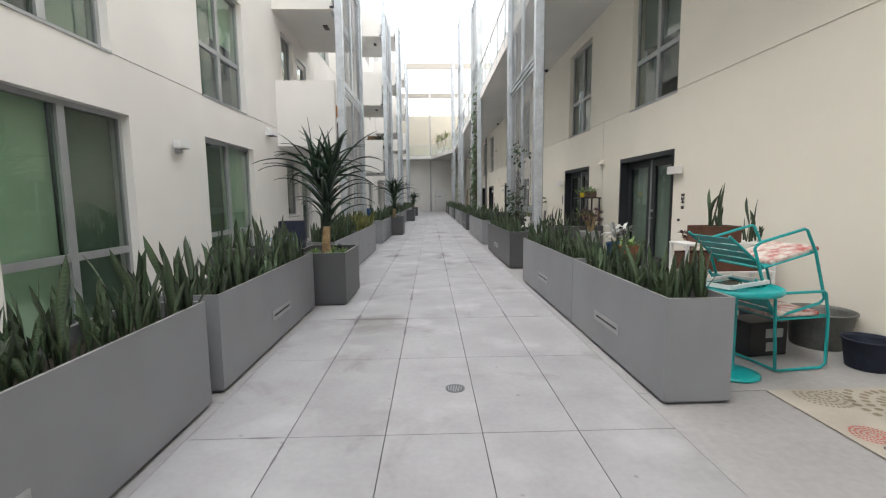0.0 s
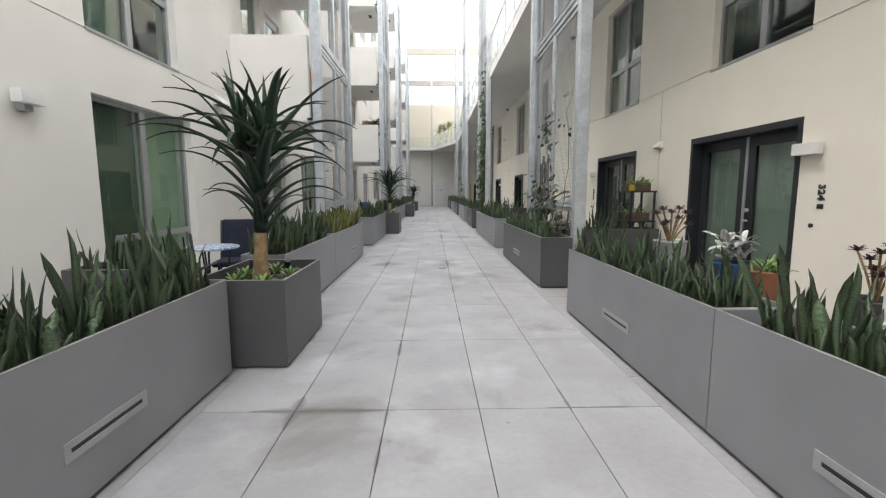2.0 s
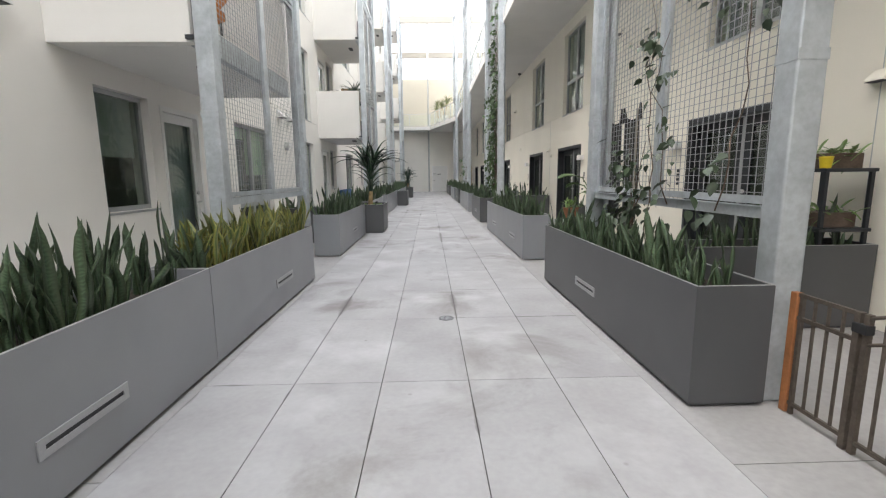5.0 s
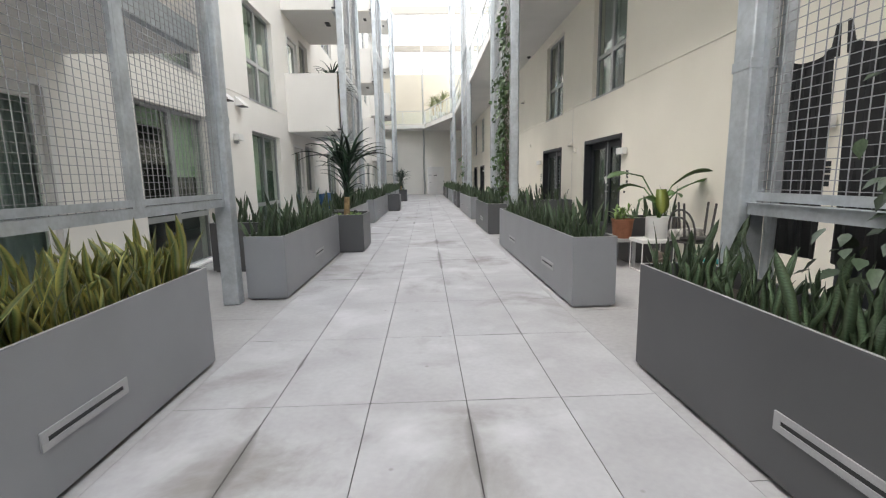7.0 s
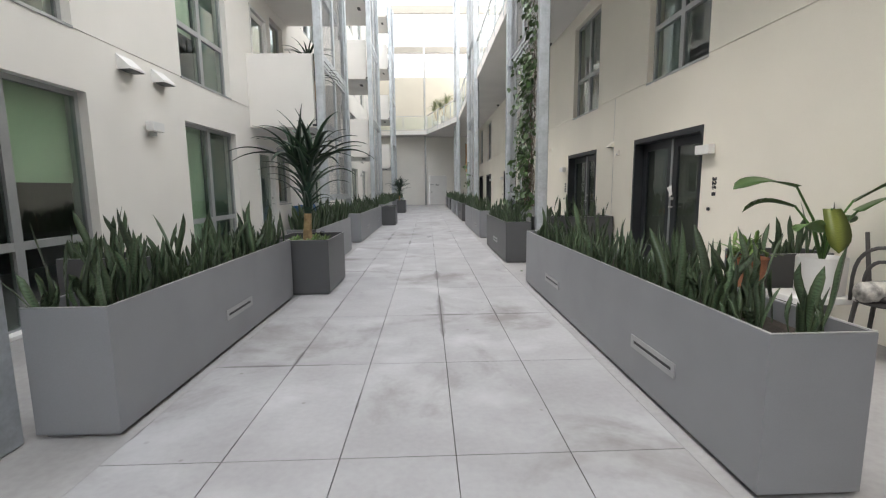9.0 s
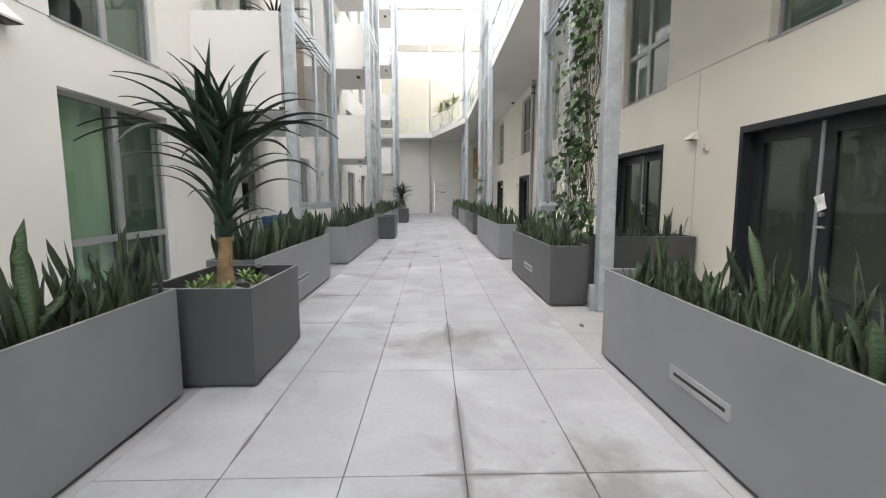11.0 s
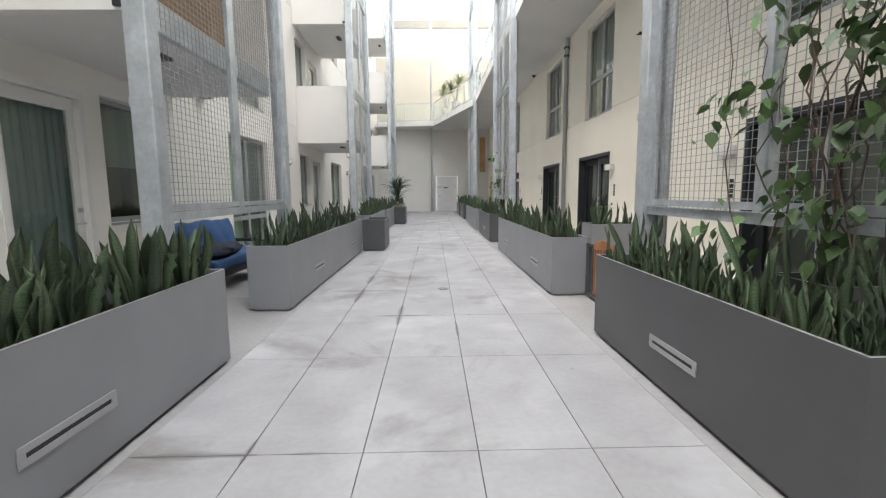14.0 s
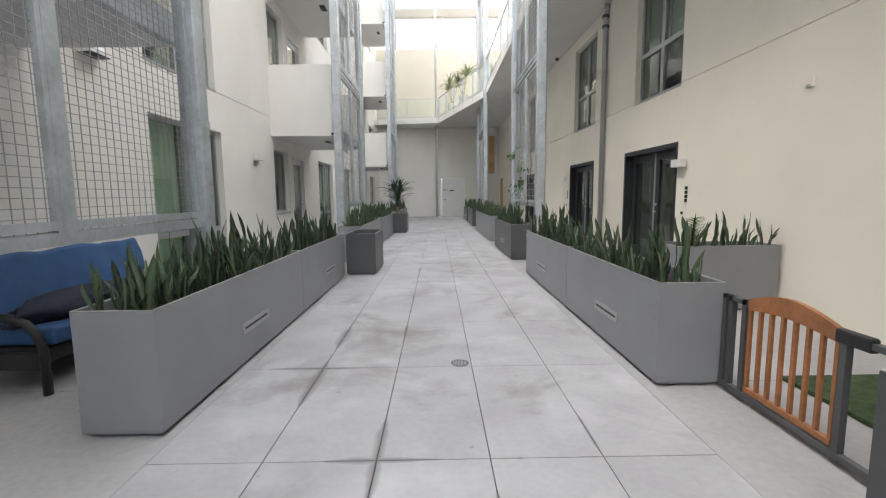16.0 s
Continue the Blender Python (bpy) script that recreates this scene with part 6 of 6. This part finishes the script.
def mattress(x0, x1, z0, z1, m, seed):
    """A soft slab with sagging, puckered faces."""
    bm = bmnew()
    box(bm, x0, x1, -0.96, 0.96, z0, z1)
    bmesh.ops.subdivide_edges(bm, edges=[e for e in bm.edges if abs(e.verts[0].co.y - e.verts[1].co.y) > 0.5], cuts=20, use_grid_fill=True)
    bmesh.ops.subdivide_edges(bm, edges=[e for e in bm.edges if abs(e.verts[0].co.x - e.verts[1].co.x) > 0.3 or abs(e.verts[0].co.z - e.verts[1].co.z) > 0.3], cuts=8, use_grid_fill=True)
    bmesh.ops.bevel(bm, geom=[e for e in bm.edges if len(e.link_faces) == 2 and e.calc_face_angle(0) > 1.0], offset=0.035, segments=3, affect="EDGES", profile=0.5)
    for v in bm.verts:
        v.co += Vector((1, 0.4, 1)) * 0.022 * noise.noise(v.co * 4.5 + Vector((seed, 0, 0)))
    bmesh.ops.transform(bm, matrix=m, verts=bm.verts)
    return bm


part("seat", mattress(-0.05, 0.56, 0.32, 0.46, Matrix.Identity(4), 3), M_BLUE, f, "", True)
part("backrest", mattress(-0.07, 0.07, 0.0, 0.52, Matrix.Translation((-0.03, 0, 0.40)) @ Matrix.Rotation(-0.26, 4, "Y"), 8), M_BLUE, f, "", True)
bm = bmnew()
box(bm, -0.15, 0.50, -0.95, 0.95, 0.20, 0.31, 0.01)
part("seat_frame", bm, M_BLACK, f)
for y in (-1.02, 1.02):
    bm = bmnew()
    tube(bm, [(-0.24, y, 0.0), (-0.24, y, 0.40), (-0.21, y, 0.49), (-0.12, y, 0.535), (0.1, y, 0.545), (0.32, y, 0.54), (0.43, y, 0.50), (0.50, y, 0.42), (0.53, y, 0.30), (0.53, y, 0.0)], 0.030, 10)
    part("armrest", bm, M_BLACK, f, "glossy black tubular arm and legs", True)
    bm = bmnew()
    box(bm, -0.24, 0.53, y - 0.02, y + 0.02, 0.18, 0.30, 0.006)
    part("side_rail", bm, M_BLACK, f)
bm = bmnew()
bmesh.ops.create_icosphere(bm, subdivisions=4, radius=0.3)
for v in bm.verts:
    k = 1 + 0.30 * noise.noise(v.co * 4 + Vector((2, 0, 0))) + 0.16 * noise.noise(v.co * 13)
    v.co = Vector((v.co.x * 0.62, v.co.y * 1.75, max(v.co.z, -0.2) * 0.42)) * k
ob = tagged(part("duffel_bag", bm, M_NAVY, smooth=True), "slumped navy canvas bag on the blue futon", "bag")
ob.matrix_basis = pose(-3.02, 24.15, 0.535, 0, 0, -6)

# orange lounge cushion and plants up on the balconies
t = thing("balcony_armchair", "round orange cushioned chair on a balcony", "chair", "", pose(-3.0, 12.3, 2.97))
bm = bmnew()
lathe(bm, [(0.05, 0.0), (0.34, 0.03), (0.36, 0.08), (0.30, 0.12), (0.02, 0.13)], (0, 0, 0), 24)
bmesh.ops.transform(bm, matrix=Matrix.Translation((0, 0.25, 0.75)) @ Matrix.Rotation(1.25, 4, "X"), verts=bm.verts)
part("backrest", bm, M_ORANGE, t, "", True)
bm = bmnew()
lathe(bm, [(0.30, 0.38), (0.33, 0.40), (0.31, 0.46), (0.02, 0.47)], (0, 0, 0), 24)
part("seat", bm, M_ORANGE, t, "", True)
for x, y in ((-0.2, -0.2), (0.2, -0.2), (-0.2, 0.2), (0.2, 0.2)):
    bm = bmnew()
    tube(bm, [(x, y, 0), (x, y, 0.4)], 0.015, 6)
    part("leg", bm, M_BLACK, t)
t = thing("wooden_wardrobe", "brown slatted wooden cabinet on a balcony", "cabinet", "", pose(-3.1, 24.2, 2.97))
bm = bmnew()
box(bm, -0.3, 0.3, -0.25, 0.25, 0, 1.7)
part("body", bm, M_CARD, t)
for k in range(6):
    bm = bmnew()
    box(bm, 0.302, 0.318, -0.24 + k * 0.08, -0.17 + k * 0.08, 0.03, 1.66)
    part("slat", bm, M_CARD, t)


YUCCA = [leaf_mesh("leaf", 1.0, 0.12, b, 0.2, M_YUCCA, thick=0.01, n=7, hang=h, taper=True) for b, h in ((0.5, 0.4), (0.8, 0.8))]


def spiky(x, y, z, s, seed, label, kinds=None):
    rng = random.Random(seed)
    t = thing("potted_palm", label, "plant", "balcony plants", Matrix.Translation((x, y, z)))
    bm = bmnew()
    lathe(bm, [(0.11 * s, 0), (0.15 * s, 0.26 * s), (0.13 * s, 0.26 * s), (0.02, 0.22 * s)], (0, 0, 0), 16)
    part("pot", bm, M_WHITE, t)
    for b in range(3):
        a = b * 2.1 + seed
        tip = Vector((0.16 * math.cos(a), 0.16 * math.sin(a), 0.62 + 0.12 * b)) * s
        bm = bmnew()
        tube(bm, [(0, 0, 0.2 * s), tip], 0.016 * s, 6)
        part("stem", bm, M_TRUNK, t)
        for i in range(22):
            piece("leaf", rng.choice(kinds or ALOE[1:4]), t, Matrix.Translation(tip) @ Matrix.Rotation(i * 2.4, 4, "Z") @ Matrix.Rotation(rng.uniform(0.1, 1.3), 4, "Y") @ Matrix.Diagonal((0.45 * s, 0.3 * s, 0.45 * s, 1)))


spiky(-2.72, 22.4, 2.97, 1.4, 1, "dark spiky potted plant on the balcony parapet")
spiky(1.25, 43.9, 5.8, 1.8, 3, "yucca with pale green leaves behind the glass rail", YUCCA)
spiky(0.75, 45.9, 5.8, 1.8, 4, "yucca with pale green leaves behind the glass rail", YUCCA)

t = thing("picket_gate", "small white picket gate beside a trough", "gate", "", Matrix.Translation((1.5, 28.9, 0)))
for z in (0.12, 0.55):
    bm = bmnew()
    box(bm, 0.0, 0.36, 0.0, 0.02, z, z + 0.05)
    part("rail", bm, M_WHITE, t)
for k in range(5):
    bm = bmnew()
    box(bm, k * 0.08, k * 0.08 + 0.045, -0.018, -0.001, 0.02, 0.68)
    part("picket", bm, M_WHITE, t)

# ---- paving ----
floor = tagged(new("floor"), "pale grey concrete pavers with dark joints and stains", "", "", "structure")
xs = [-1.64, -1.05, -0.47, 0.11, 0.69, 1.28]
ys = [-12.0, -10.7, -9.4, -8.1, -6.8, -5.5, -4.2, -2.85, -1.55, -0.22, 1.08, 2.40, 3.69, 5.02, 6.37, 7.7, 9.05, 10.41, 11.51, 12.65, 13.76, 14.98, 16.3, 17.6, 18.93, 20.25, 21.57, 22.79, 24.04, 25.3] + [25.3 + 1.3 * k for k in range(1, 19)]
tiles = {}
for a, b in zip(ys, ys[1:]):
    for c, d in zip(xs, xs[1:]):
        key = (round(b - a, 3), round(d - c, 3))
        if key not in tiles:
            bm = bmnew()
            hx, hy = (d - c) / 2 - 0.0016, (b - a) / 2 - 0.0016
            lo = [bm.verts.new((sx * hx, sy * hy, -0.04)) for sx, sy in ((-1, -1), (1, -1), (1, 1), (-1, 1))]
            mi = [bm.verts.new((sx * hx, sy * hy, -0.002)) for sx, sy in ((-1, -1), (1, -1), (1, 1), (-1, 1))]
            hi = [bm.verts.new((sx * (hx - 0.002), sy * (hy - 0.002), 0.0)) for sx, sy in ((-1, -1), (1, -1), (1, 1), (-1, 1))]
            for p, q in ((lo, mi), (mi, hi)):
                for k in range(4):
                    bm.faces.new((p[k], p[(k + 1) % 4], q[(k + 1) % 4], q[k]))
            bm.faces.new(hi)
            bm.faces.new(lo[::-1])
            tiles[key] = mesh_of("paver", bm, M_TILE)
        piece("paver", tiles[key], floor, Matrix.Translation(((c + d) / 2, (a + b) / 2, 0)))
